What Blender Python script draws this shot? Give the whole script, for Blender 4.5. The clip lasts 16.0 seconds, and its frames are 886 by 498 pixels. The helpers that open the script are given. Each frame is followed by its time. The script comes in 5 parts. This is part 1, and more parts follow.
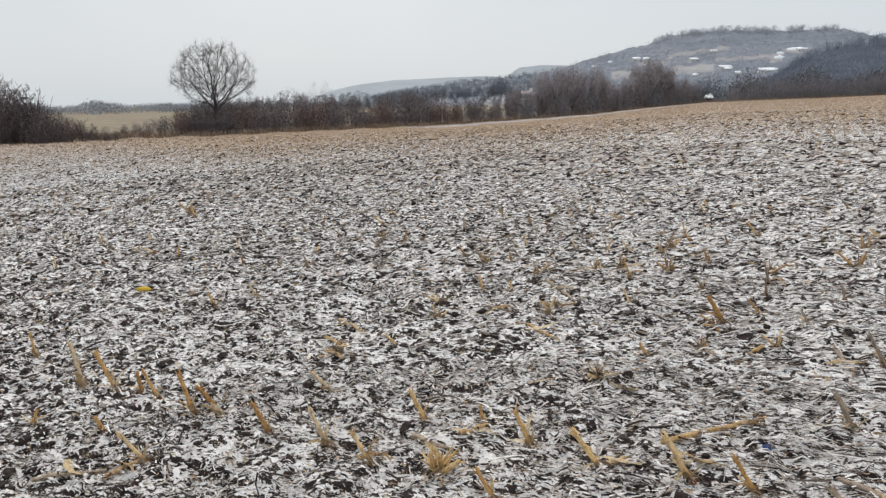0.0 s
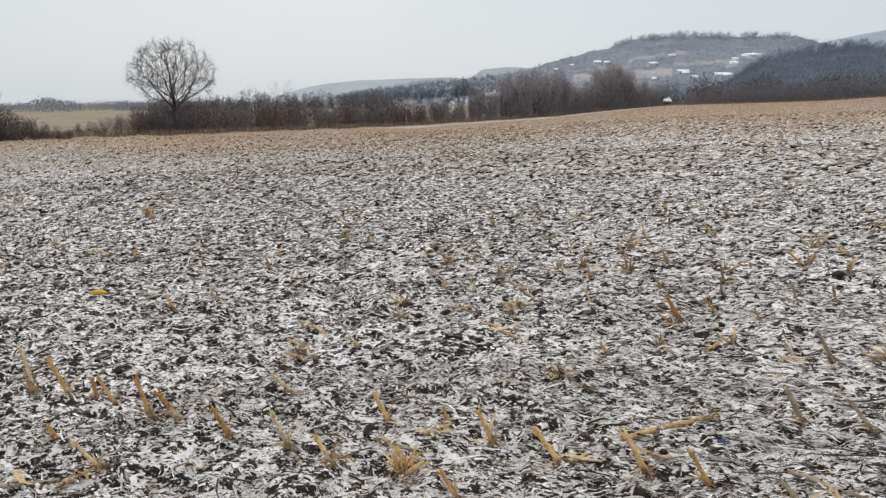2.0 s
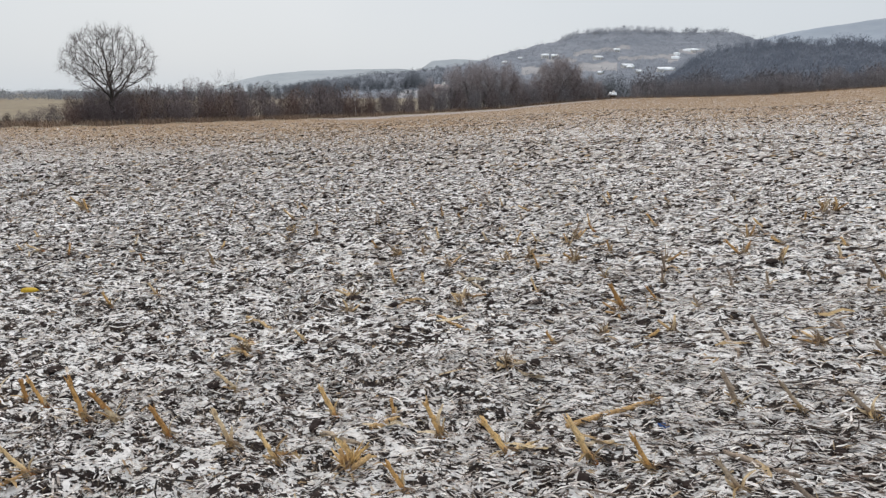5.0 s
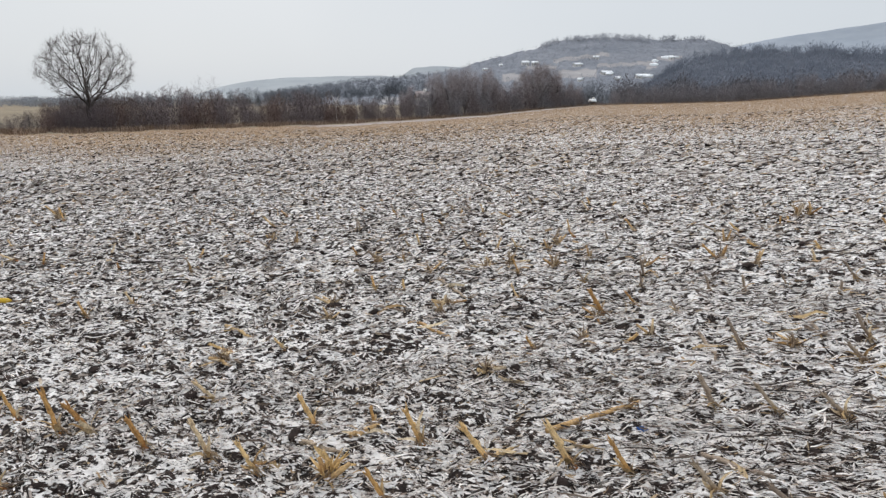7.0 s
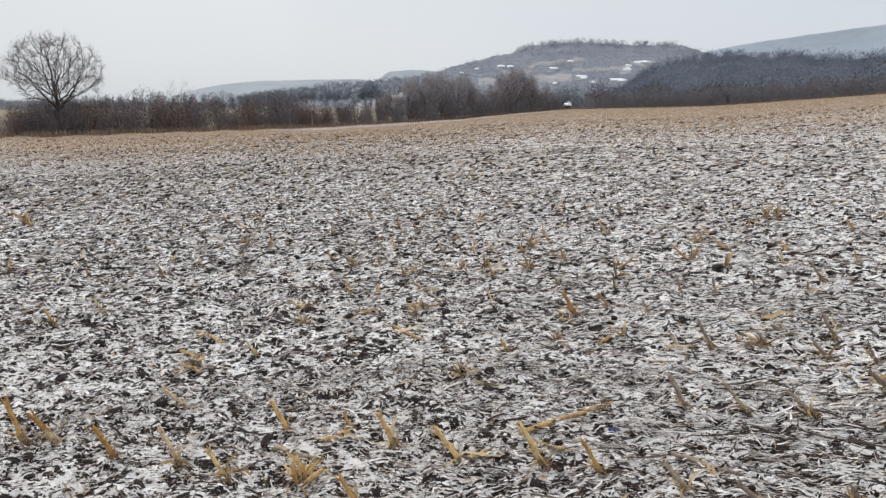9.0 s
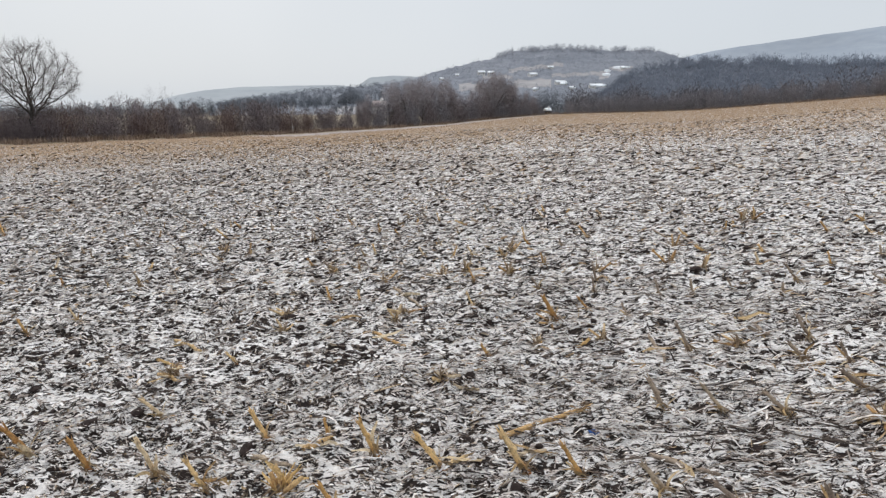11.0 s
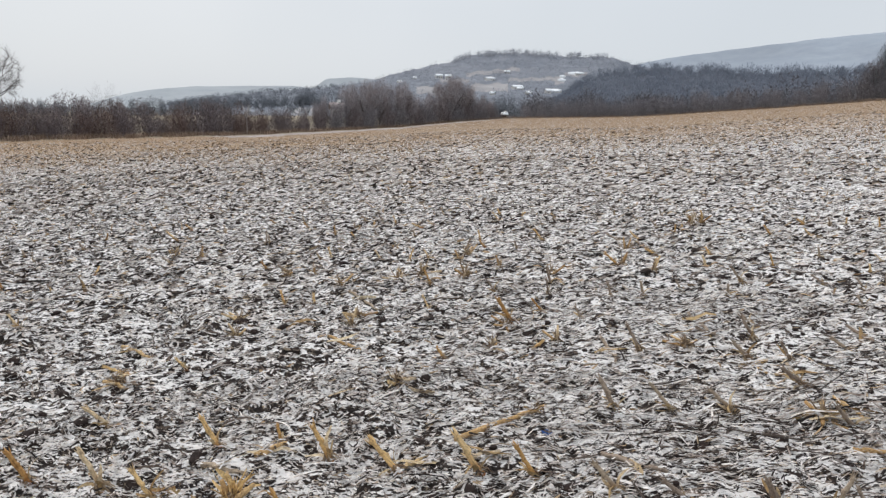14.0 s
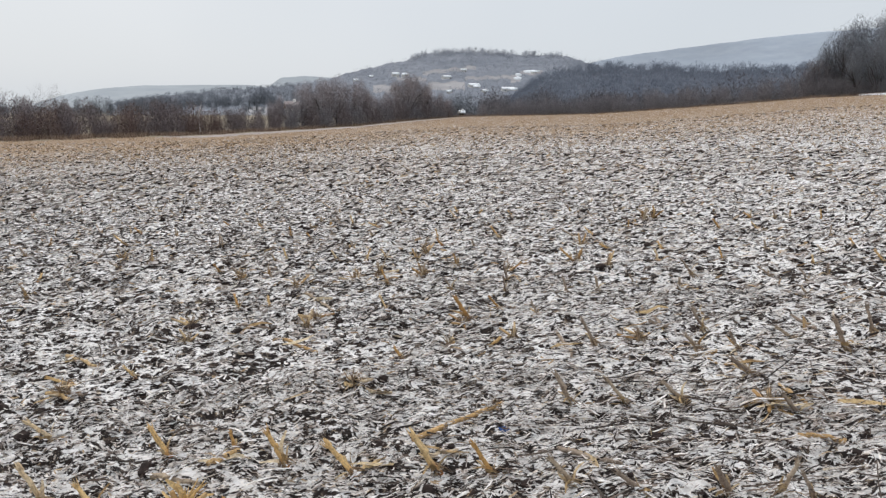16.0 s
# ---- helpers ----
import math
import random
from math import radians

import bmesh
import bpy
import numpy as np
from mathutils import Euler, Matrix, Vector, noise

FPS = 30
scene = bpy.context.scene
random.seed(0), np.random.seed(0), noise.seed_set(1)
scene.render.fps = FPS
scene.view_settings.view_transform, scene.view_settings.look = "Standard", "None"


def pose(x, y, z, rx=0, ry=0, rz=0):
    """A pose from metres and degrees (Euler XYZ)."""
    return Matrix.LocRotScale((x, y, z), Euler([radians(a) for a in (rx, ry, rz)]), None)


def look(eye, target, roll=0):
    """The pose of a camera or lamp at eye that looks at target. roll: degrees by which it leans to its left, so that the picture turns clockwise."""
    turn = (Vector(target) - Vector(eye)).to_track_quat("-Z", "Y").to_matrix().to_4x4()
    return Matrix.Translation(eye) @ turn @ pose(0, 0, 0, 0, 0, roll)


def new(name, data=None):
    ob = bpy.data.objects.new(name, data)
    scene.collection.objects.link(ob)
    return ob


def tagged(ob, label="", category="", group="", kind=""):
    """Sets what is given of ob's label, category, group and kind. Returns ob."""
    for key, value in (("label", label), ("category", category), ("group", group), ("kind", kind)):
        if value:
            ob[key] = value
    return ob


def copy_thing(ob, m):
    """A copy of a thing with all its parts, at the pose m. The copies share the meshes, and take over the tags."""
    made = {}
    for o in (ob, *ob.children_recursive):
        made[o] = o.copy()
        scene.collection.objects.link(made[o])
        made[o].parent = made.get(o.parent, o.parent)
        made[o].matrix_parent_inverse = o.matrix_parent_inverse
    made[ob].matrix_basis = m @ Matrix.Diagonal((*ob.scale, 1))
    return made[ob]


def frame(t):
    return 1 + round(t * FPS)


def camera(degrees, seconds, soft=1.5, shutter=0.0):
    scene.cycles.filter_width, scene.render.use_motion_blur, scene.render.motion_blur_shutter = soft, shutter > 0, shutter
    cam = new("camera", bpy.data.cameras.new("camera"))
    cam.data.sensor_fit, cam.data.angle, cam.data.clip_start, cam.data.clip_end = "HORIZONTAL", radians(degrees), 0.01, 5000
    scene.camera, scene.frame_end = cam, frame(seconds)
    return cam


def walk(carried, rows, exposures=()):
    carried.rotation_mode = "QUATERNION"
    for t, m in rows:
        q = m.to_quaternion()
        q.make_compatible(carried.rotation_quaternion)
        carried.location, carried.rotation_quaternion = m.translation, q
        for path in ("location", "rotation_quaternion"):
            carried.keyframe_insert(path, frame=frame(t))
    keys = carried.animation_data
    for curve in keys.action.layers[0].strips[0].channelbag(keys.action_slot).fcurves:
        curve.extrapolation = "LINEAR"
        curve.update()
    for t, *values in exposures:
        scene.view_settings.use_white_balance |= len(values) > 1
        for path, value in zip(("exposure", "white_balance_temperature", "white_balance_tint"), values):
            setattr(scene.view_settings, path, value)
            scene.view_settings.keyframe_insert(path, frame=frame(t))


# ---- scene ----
# Camera: held at breast height, turning slowly to the right.
cam = camera(70.07, 16.0, 1.3)
WAY = [
    (0.0, (0.000, 0.000, 1.500), 10.49, -13.20, -1.04),
    (0.5, (0.005, 0.000, 1.500), 9.51, -13.40, -0.81),
    (1.0, (0.003, -0.001, 1.500), 8.31, -13.53, -0.53),
    (1.5, (0.006, -0.009, 1.506), 7.79, -13.32, -0.48),
    (2.0, (0.007, -0.007, 1.505), 7.18, -13.16, -0.47),
    (2.5, (0.010, -0.010, 1.507), 6.89, -13.11, -0.51),
    (3.0, (0.010, -0.004, 1.504), 6.24, -13.27, -0.30),
    (3.5, (0.019, 0.001, 1.500), 5.00, -13.71, 0.04),
    (4.0, (0.025, 0.007, 1.497), 3.80, -13.99, 0.18),
    (6.5, (0.043, 0.011, 1.499), 1.64, -13.46, -0.19),
    (7.0, (0.048, 0.007, 1.499), 0.99, -13.31, -0.03),
    (7.5, (0.047, 0.001, 1.497), 0.57, -13.27, 0.09),
    (8.0, (0.052, 0.002, 1.498), -0.21, -13.27, 0.14),
    (8.5, (0.064, 0.002, 1.496), -0.59, -13.10, 0.07),
    (9.0, (0.067, 0.002, 1.500), -1.13, -12.98, 0.10),
    (11.5, (0.086, -0.004, 1.500), -3.23, -12.46, 0.08),
    (12.0, (0.084, -0.015, 1.499), -3.88, -12.69, 0.42),
    (12.5, (0.084, -0.013, 1.500), -4.78, -12.56, 0.56),
    (13.0, (0.090, -0.003, 1.501), -5.56, -12.50, 0.68),
    (13.5, (0.097, -0.007, 1.500), -6.23, -12.21, 0.52),
    (14.0, (0.098, -0.008, 1.502), -6.68, -12.23, 0.67),
    (14.5, (0.104, -0.006, 1.501), -7.51, -12.35, 0.59),
    (15.0, (0.108, -0.008, 1.501), -8.85, -12.23, 0.74),
    (15.5, (0.119, -0.004, 1.502), -9.38, -12.41, 0.51),
    (16.0, (0.127, 0.004, 1.501), -10.39, -12.33, 0.37),
]


def held(eye, yaw, pitch, roll):
    """Pose of the camera from its eye and its turn to the left, tilt up and lean, in degrees."""
    y, p = radians(yaw), radians(pitch)
    ahead = Vector((-math.sin(y) * math.cos(p), math.cos(y) * math.cos(p), math.sin(p)))
    return look(eye, Vector(eye) + ahead, roll)


walk(cam, [(t, held(eye, yaw, pitch, roll)) for t, eye, yaw, pitch, roll in WAY],
     [(0.0, 0.0, 6500, 10), (4.0, 0.0, 6490, 10.5), (7.0, 0.01, 6450, 11), (16.0, 0.02, 6430, 11)])

# World: an overcast winter sky.
world = bpy.data.worlds.new("overcast_sky")
scene.world = world
world.use_nodes = True
wn, wl = world.node_tree.nodes, world.node_tree.links
wn.clear()
sky = wn.new("ShaderNodeTexSky")
sky.sky_type, sky.sun_disc = "NISHITA", False
sky.sun_elevation, sky.sun_rotation = radians(38), radians(-25)
sky.air_density, sky.dust_density = 1.0, 4.0
bg_clear, bg_cloud, both, wout = (wn.new("ShaderNodeBackground"), wn.new("ShaderNodeBackground"),
                                  wn.new("ShaderNodeAddShader"), wn.new("ShaderNodeOutputWorld"))
cloud_noise, cloud_ramp = wn.new("ShaderNodeTexNoise"), wn.new("ShaderNodeValToRGB")
cloud_noise.inputs["Scale"].default_value, cloud_noise.inputs["Detail"].default_value = 1.6, 3.0
cloud_ramp.color_ramp.elements[0].position, cloud_ramp.color_ramp.elements[1].position = 0.3, 0.7
cloud_ramp.color_ramp.elements[0].color = (0.585, 0.635, 0.675, 1)
cloud_ramp.color_ramp.elements[1].color = (0.665, 0.705, 0.74, 1)
wl.new(cloud_noise.outputs["Fac"], cloud_ramp.inputs["Fac"])
# An overcast sky grows brighter towards the zenith.
where, height, climb = (wn.new("ShaderNodeTexCoord"), wn.new("ShaderNodeSeparateXYZ"), wn.new("ShaderNodeMapRange"))
wl.new(where.outputs["Generated"], height.inputs[0])
wl.new(height.outputs["Z"], climb.inputs["Value"])
climb.inputs["From Min"].default_value, climb.inputs["From Max"].default_value = 0.15, 0.9
climb.inputs["To Min"].default_value, climb.inputs["To Max"].default_value = 1.0, 1.45
wl.new(cloud_ramp.outputs["Color"], bg_cloud.inputs["Color"])
wl.new(climb.outputs["Result"], bg_cloud.inputs["Strength"])
wl.new(sky.outputs["Color"], bg_clear.inputs["Color"])
bg_clear.inputs["Strength"].default_value = 0.008
wl.new(bg_clear.outputs[0], both.inputs[0])
wl.new(bg_cloud.outputs[0], both.inputs[1])
wl.new(both.outputs[0], wout.inputs["Surface"])

sun = new("sun", bpy.data.lights.new("sun", "SUN"))
sun.data.energy, sun.data.angle, sun.data.color = 1.34, radians(25), (1.0, 0.93, 0.86)
sun.matrix_world = look((0, 0, 60), (25, -45, 0))
scene.view_settings.exposure = 0.0


# ---- materials ----
def ramp(nt, fac, stops):
    """A colour ramp of (position, (r, g, b)) stops, fed by fac."""
    node = nt.nodes.new("ShaderNodeValToRGB")
    el = node.color_ramp.elements
    while len(el) < len(stops):
        el.new(0.5)
    for e, (at, rgb) in zip(el, stops):
        e.position, e.color = at, (*rgb, 1)
    nt.links.new(fac, node.inputs["Fac"])
    return node.outputs["Color"]


def grain(nt, scale, detail=5.0, rough=0.6, distort=0.0, stretch=None, turn=0.0):
    """A noise in object space; stretch scales its axes."""
    tc, mp, nz = nt.nodes.new("ShaderNodeTexCoord"), nt.nodes.new("ShaderNodeMapping"), nt.nodes.new("ShaderNodeTexNoise")
    nt.links.new(tc.outputs["Object"], mp.inputs["Vector"])
    nt.links.new(mp.outputs["Vector"], nz.inputs["Vector"])
    if stretch:
        mp.inputs["Scale"].default_value = stretch
    mp.inputs["Rotation"].default_value = (0, 0, radians(turn))
    nz.inputs["Scale"].default_value, nz.inputs["Detail"].default_value = scale, detail
    nz.inputs["Roughness"].default_value, nz.inputs["Distortion"].default_value = rough, distort
    return nz.outputs["Fac"]


def sums(nt, op, a, b):
    node = nt.nodes.new("ShaderNodeMath")
    node.operation = op
    for n, v in enumerate((a, b)):
        if isinstance(v, (int, float)):
            node.inputs[n].default_value = v
        else:
            nt.links.new(v, node.inputs[n])
    return node.outputs[0]


def blend(nt, fac, a, b, mode="MIX"):
    node = nt.nodes.new("ShaderNodeMix")
    node.data_type, node.blend_type = "RGBA", mode
    for slot, v in ((0, fac), (6, a), (7, b)):
        if isinstance(v, (int, float)):
            node.inputs[slot].default_value = v
        elif isinstance(v, tuple):
            node.inputs[slot].default_value = (*v, 1)
        else:
            nt.links.new(v, node.inputs[slot])
    return node.outputs[2]


def shell(name, rough=0.9):
    m = bpy.data.materials.new(name)
    m.use_nodes = True
    nt = m.node_tree
    bs = nt.nodes["Principled BSDF"]
    bs.inputs["Roughness"].default_value = rough
    bs.inputs["Specular IOR Level"].default_value = 0.25
    return m, nt, bs


def relief(nt, bs, height, strength, distance):
    bump = nt.nodes.new("ShaderNodeBump")
    bump.inputs["Strength"].default_value, bump.inputs["Distance"].default_value = strength, distance
    nt.links.new(height, bump.inputs["Height"])
    nt.links.new(bump.outputs["Normal"], bs.inputs["Normal"])


def plant_mat(name, stops, scale=30.0, stretch=(1, 1, 0.15), rough=0.85, per="island", dust=0.0, foot=None):
    """Dry plant matter: each piece takes its own tone, with streaks along it and, by dust, a powder of snow."""
    m, nt, bs = shell(name, rough)
    if per == "island":
        pick = nt.nodes.new("ShaderNodeNewGeometry").outputs["Random Per Island"]
    else:
        pick = nt.nodes.new("ShaderNodeObjectInfo").outputs["Random"]
    col = ramp(nt, pick, stops)
    stain = ramp(nt, grain(nt, scale * 0.45, 5, 0.7), [(0.34, (0.38, 0.30, 0.26)), (0.5, (1, 1, 1)), (0.72, (1.3, 1.28, 1.22))])
    col = blend(nt, 0.7, col, stain, "MULTIPLY")
    streak = ramp(nt, grain(nt, scale, 4, 0.65, 0.0, stretch), [(0.28, (0.34, 0.30, 0.28)), (0.52, (1, 1, 1)), (0.8, (1.25, 1.2, 1.1))])
    col = blend(nt, 0.8, col, streak, "MULTIPLY")
    if foot:
        # The foot of a stub is rusty brown.
        high = nt.nodes.new("ShaderNodeSeparateXYZ")
        nt.links.new(nt.nodes.new("ShaderNodeTexCoord").outputs["Object"], high.inputs[0])
        tall = sums(nt, "ADD", sums(nt, "MULTIPLY", high.outputs["Z"], 9.0), sums(nt, "MULTIPLY", grain(nt, 60, 3, 0.6), 0.5))
        col = blend(nt, 1.0, col, ramp(nt, tall, [(0.25, foot), (0.85, (1, 1, 1))]), "MULTIPLY")
    if dust:
        spots = ramp(nt, grain(nt, 16.0, 6, 0.7), [(0.60 - dust, (0, 0, 0)), (0.66 - dust, (1, 1, 1))])
        col = blend(nt, spots, col, (0.79, 0.765, 0.745))
    nt.links.new(col, bs.inputs["Base Color"])
    relief(nt, bs, grain(nt, scale * 2, 3, 0.6, 0.0, stretch), 0.4, 0.004)
    return m


def plain_mat(name, stops, scale, rough=0.9, bump=0.3, distance=0.02, detail=5.0):
    """A surface of one kind, mottled at two scales."""
    m, nt, bs = shell(name, rough)
    col = ramp(nt, grain(nt, scale, detail, 0.65), stops)
    big = ramp(nt, grain(nt, scale * 0.13, 3, 0.5), [(0.3, (0.8, 0.8, 0.8)), (0.7, (1.15, 1.15, 1.15))])
    nt.links.new(blend(nt, 0.8, col, big, "MULTIPLY"), bs.inputs["Base Color"])
    if bump:
        relief(nt, bs, grain(nt, scale * 2.5, 4, 0.6), bump, distance)
    return m


def wood_mat(name, low, high, scale):
    """Bare woods seen from afar: one soft tone that drifts from stand to stand."""
    m, nt, bs = shell(name, 0.95)
    col = ramp(nt, grain(nt, scale, 3, 0.55), [(0.32, low), (0.68, high)])
    fine = ramp(nt, grain(nt, scale * 9, 3, 0.6), [(0.3, (0.86, 0.86, 0.86)), (0.7, (1.12, 1.12, 1.12))])
    nt.links.new(blend(nt, 0.9, col, fine, "MULTIPLY"), bs.inputs["Base Color"])
    return m


def field_mat():
    """Dark soil and chopped straw under a thin, broken powder of snow, thinner up the field."""
    m, nt, bs = shell("snowy_stubble_soil", 0.92)
    soil = ramp(nt, grain(nt, 26, 6, 0.7), [(0.3, (0.011, 0.009, 0.008)), (0.5, (0.026, 0.019, 0.017)), (0.72, (0.075, 0.05, 0.042))])
    chaff = ramp(nt, grain(nt, 48, 5, 0.7, 0.4, (1, 0.35, 1)), [(0.57, (0, 0, 0)), (0.63, (1, 1, 1))])
    tan = ramp(nt, grain(nt, 9, 4, 0.6), [(0.3, (0.13, 0.10, 0.08)), (0.7, (0.34, 0.27, 0.19))])
    base = blend(nt, chaff, soil, tan)
    sep = nt.nodes.new("ShaderNodeSeparateXYZ")
    nt.links.new(nt.nodes.new("ShaderNodeTexCoord").outputs["Object"], sep.inputs[0])
    up_field = nt.nodes.new("ShaderNodeMapRange")
    up_field.inputs["From Min"].default_value, up_field.inputs["From Max"].default_value = 1.0, 48.0
    up_field.inputs["To Max"].default_value = 0.094
    wavy = sums(nt, "ADD", sums(nt, "ADD", sep.outputs["Y"], sums(nt, "MULTIPLY", sep.outputs["X"], 0.12)), sums(nt, "MULTIPLY", grain(nt, 0.09, 4, 0.6), 36.0))
    nt.links.new(sums(nt, "SUBTRACT", wavy, 18.0), up_field.inputs["Value"])
    lay = [grain(nt, 23.0, 5, 0.62, 0.5, (0.6, 1, 1), 20), grain(nt, 55.0, 4, 0.6, 0.3, (0.45, 1, 1), 22), grain(nt, 40.0, 5, 0.65, 0.6), grain(nt, 5.0, 4, 0.6, 0.4)]
    n1 = sums(nt, "MULTIPLY", lay[0], 0.42)
    for layer, share in zip(lay[1:], (0.22, 0.30, 0.06)):
        n1 = sums(nt, "ADD", n1, sums(nt, "MULTIPLY", layer, share))
    thin = nt.nodes.new("ShaderNodeMapRange")
    thin.inputs["From Min"].default_value, thin.inputs["From Max"].default_value, thin.inputs["To Max"].default_value = 2.8, 10.0, 0.008
    nt.links.new(sep.outputs["Y"], thin.inputs["Value"])
    coarse = sums(nt, "MULTIPLY", sums(nt, "SUBTRACT", grain(nt, 15.0, 4, 0.65, 0.4, (0.35, 1, 1), 20), 0.5), thin.outputs["Result"])
    n1 = sums(nt, "ADD", sums(nt, "SUBTRACT", n1, thin.outputs["Result"]), sums(nt, "MULTIPLY", coarse, 45.0))
    n2 = sums(nt, "MULTIPLY", sums(nt, "SUBTRACT", grain(nt, 0.8, 3, 0.55), 0.5), 0.018)
    tilt = nt.nodes.new("ShaderNodeSeparateXYZ")
    nt.links.new(nt.nodes.new("ShaderNodeNewGeometry").outputs["Normal"], tilt.inputs[0])
    steep = sums(nt, "MULTIPLY", sums(nt, "SUBTRACT", 0.965, tilt.outputs["Z"]), 0.85)
    across = nt.nodes.new("ShaderNodeMapRange")
    across.inputs["From Min"].default_value, across.inputs["From Max"].default_value = -3.5, 3.0
    across.inputs["To Min"].default_value, across.inputs["To Max"].default_value = -0.013, 0.008
    nt.links.new(sep.outputs["X"], across.inputs["Value"])
    n2 = sums(nt, "ADD", n2, across.outputs["Result"])
    cover = sums(nt, "SUBTRACT", sums(nt, "SUBTRACT", sums(nt, "ADD", n1, n2), up_field.outputs["Result"]), steep)
    snow = ramp(nt, cover, [(0.487, (0, 0, 0)), (0.498, (0.65, 0.65, 0.65)), (0.515, (1, 1, 1))])
    white = ramp(nt, grain(nt, 60, 3, 0.6), [(0.3, (0.75, 0.722, 0.702)), (0.6, (0.89, 0.862, 0.842))])
    far_tan = ramp(nt, grain(nt, 3.0, 8, 0.8), [(0.34, (0.05, 0.033, 0.022)), (0.5, (0.27, 0.178, 0.106)), (0.68, (0.56, 0.41, 0.265))])
    mixed = blend(nt, sums(nt, "MULTIPLY", sums(nt, "SUBTRACT", up_field.outputs["Result"], 0.016), 18.0), base, far_tan)
    nt.links.new(blend(nt, snow, mixed, white), bs.inputs["Base Color"])
    relief(nt, bs, n1, 0.7, 0.03)
    return m


M_FIELD = field_mat()
M_MEADOW = plain_mat("dry_meadow", [(0.3, (0.16, 0.12, 0.08)), (0.55, (0.27, 0.22, 0.15)), (0.75, (0.36, 0.33, 0.27))], 0.5, 0.95, 0.4, 0.1)
M_HEADLAND = plain_mat("snowy_headland", [(0.32, (0.15, 0.112, 0.09)), (0.48, (0.34, 0.283, 0.25)), (0.66, (0.54, 0.49, 0.465))], 1.6, 0.95, 0.4, 0.05)
M_STRAW = plant_mat("chopped_maize_leaf", [(0.0, (0.02, 0.016, 0.015)), (0.21, (0.045, 0.033, 0.028)), (0.33, (0.20, 0.15, 0.12)), (0.42, (0.47, 0.405, 0.36)),
                                          (0.56, (0.72, 0.67, 0.63)), (0.94, (0.88, 0.85, 0.83)), (0.975, (0.50, 0.38, 0.24)), (1.0, (0.40, 0.27, 0.15))], 45, (1, 1, 1), 0.85, "island", 0.05)
M_WETSTRAW = plant_mat("wet_maize_leaf", [(0.0, (0.018, 0.014, 0.013)), (0.27, (0.04, 0.029, 0.025)), (0.38, (0.22, 0.17, 0.14)), (0.48, (0.56, 0.50, 0.455)),
                                          (0.90, (0.87, 0.835, 0.81)), (0.95, (0.54, 0.41, 0.26)), (1.0, (0.45, 0.30, 0.17))], 45, (1, 1, 1), 0.8, "island", 0.0)
M_DARKLEAF = plant_mat("rotted_maize_leaf", [(0.0, (0.022, 0.018, 0.017)), (0.6, (0.06, 0.048, 0.042)), (1.0, (0.15, 0.115, 0.09))], 45, (1, 1, 1), 0.8)
M_STALK = plant_mat("yellow_maize_stalk", [(0.0, (0.42, 0.22, 0.075)), (0.35, (0.66, 0.40, 0.15)), (0.75, (0.80, 0.57, 0.28)), (1.0, (0.70, 0.57, 0.40))],
                    150, (1, 1, 0.1), 0.7, "object", 0.0, (0.62, 0.36, 0.22))
M_LYING = plant_mat("fallen_maize_stalk", [(0.0, (0.34, 0.19, 0.075)), (0.35, (0.54, 0.34, 0.15)), (0.75, (0.68, 0.49, 0.26)), (1.0, (0.60, 0.50, 0.37))],
                    110, (1, 1, 1), 0.7, "object", 0.0)
M_GREYSTALK = plant_mat("weathered_maize_stalk", [(0.0, (0.26, 0.20, 0.155)), (0.5, (0.36, 0.285, 0.22)), (1.0, (0.46, 0.37, 0.27))], 150, (1, 1, 0.12), 0.8, "object", 0.0, (0.6, 0.46, 0.38))
M_LYINGGREY = plant_mat("weathered_fallen_stalk", [(0.0, (0.26, 0.20, 0.155)), (0.5, (0.36, 0.285, 0.22)), (1.0, (0.46, 0.37, 0.27))], 110, (1, 1, 1), 0.8, "object", 0.0)
M_SHEATH = plant_mat("dry_leaf_sheath", [(0.0, (0.34, 0.22, 0.10)), (0.5, (0.52, 0.38, 0.20)), (1.0, (0.70, 0.59, 0.42))], 160, (1, 1, 0.1), 0.8, "object")
M_SHRED = plant_mat("shredded_stalk_fibre", [(0.0, (0.45, 0.27, 0.10)), (0.4, (0.66, 0.44, 0.18)), (1.0, (0.78, 0.60, 0.34))], 160, (1, 1, 0.1), 0.75)
M_ROOT = plant_mat("dry_brace_root", [(0.0, (0.17, 0.11, 0.07)), (0.5, (0.32, 0.23, 0.15)), (1.0, (0.50, 0.39, 0.26))], 160, (1, 1, 0.2), 0.85)
M_FARSTUB = plant_mat("far_stubble_straw", [(0.0, (0.34, 0.215, 0.12)), (0.5, (0.54, 0.375, 0.22)), (1.0, (0.66, 0.50, 0.325))], 20, (1, 1, 0.2), 0.85)
M_CLOD = plain_mat("dark_soil_clod", [(0.3, (0.016, 0.012, 0.011)), (0.55, (0.045, 0.031, 0.027)), (0.75, (0.10, 0.068, 0.058))], 40, 0.95, 0.7, 0.01)
M_BARK = plain_mat("dark_bark", [(0.3, (0.035, 0.03, 0.028)), (0.7, (0.085, 0.075, 0.068))], 9, 0.95, 0.6, 0.03)
M_BIRCH = plain_mat("pale_birch_bark", [(0.35, (0.16, 0.14, 0.13)), (0.5, (0.62, 0.58, 0.54)), (0.7, (0.72, 0.69, 0.65))], 7, 0.8, 0.3, 0.01)
M_TWIG = plant_mat("bare_twig", [(0.0, (0.10, 0.09, 0.09)), (1.0, (0.22, 0.195, 0.19))], 8, (1, 1, 0.3), 0.95)
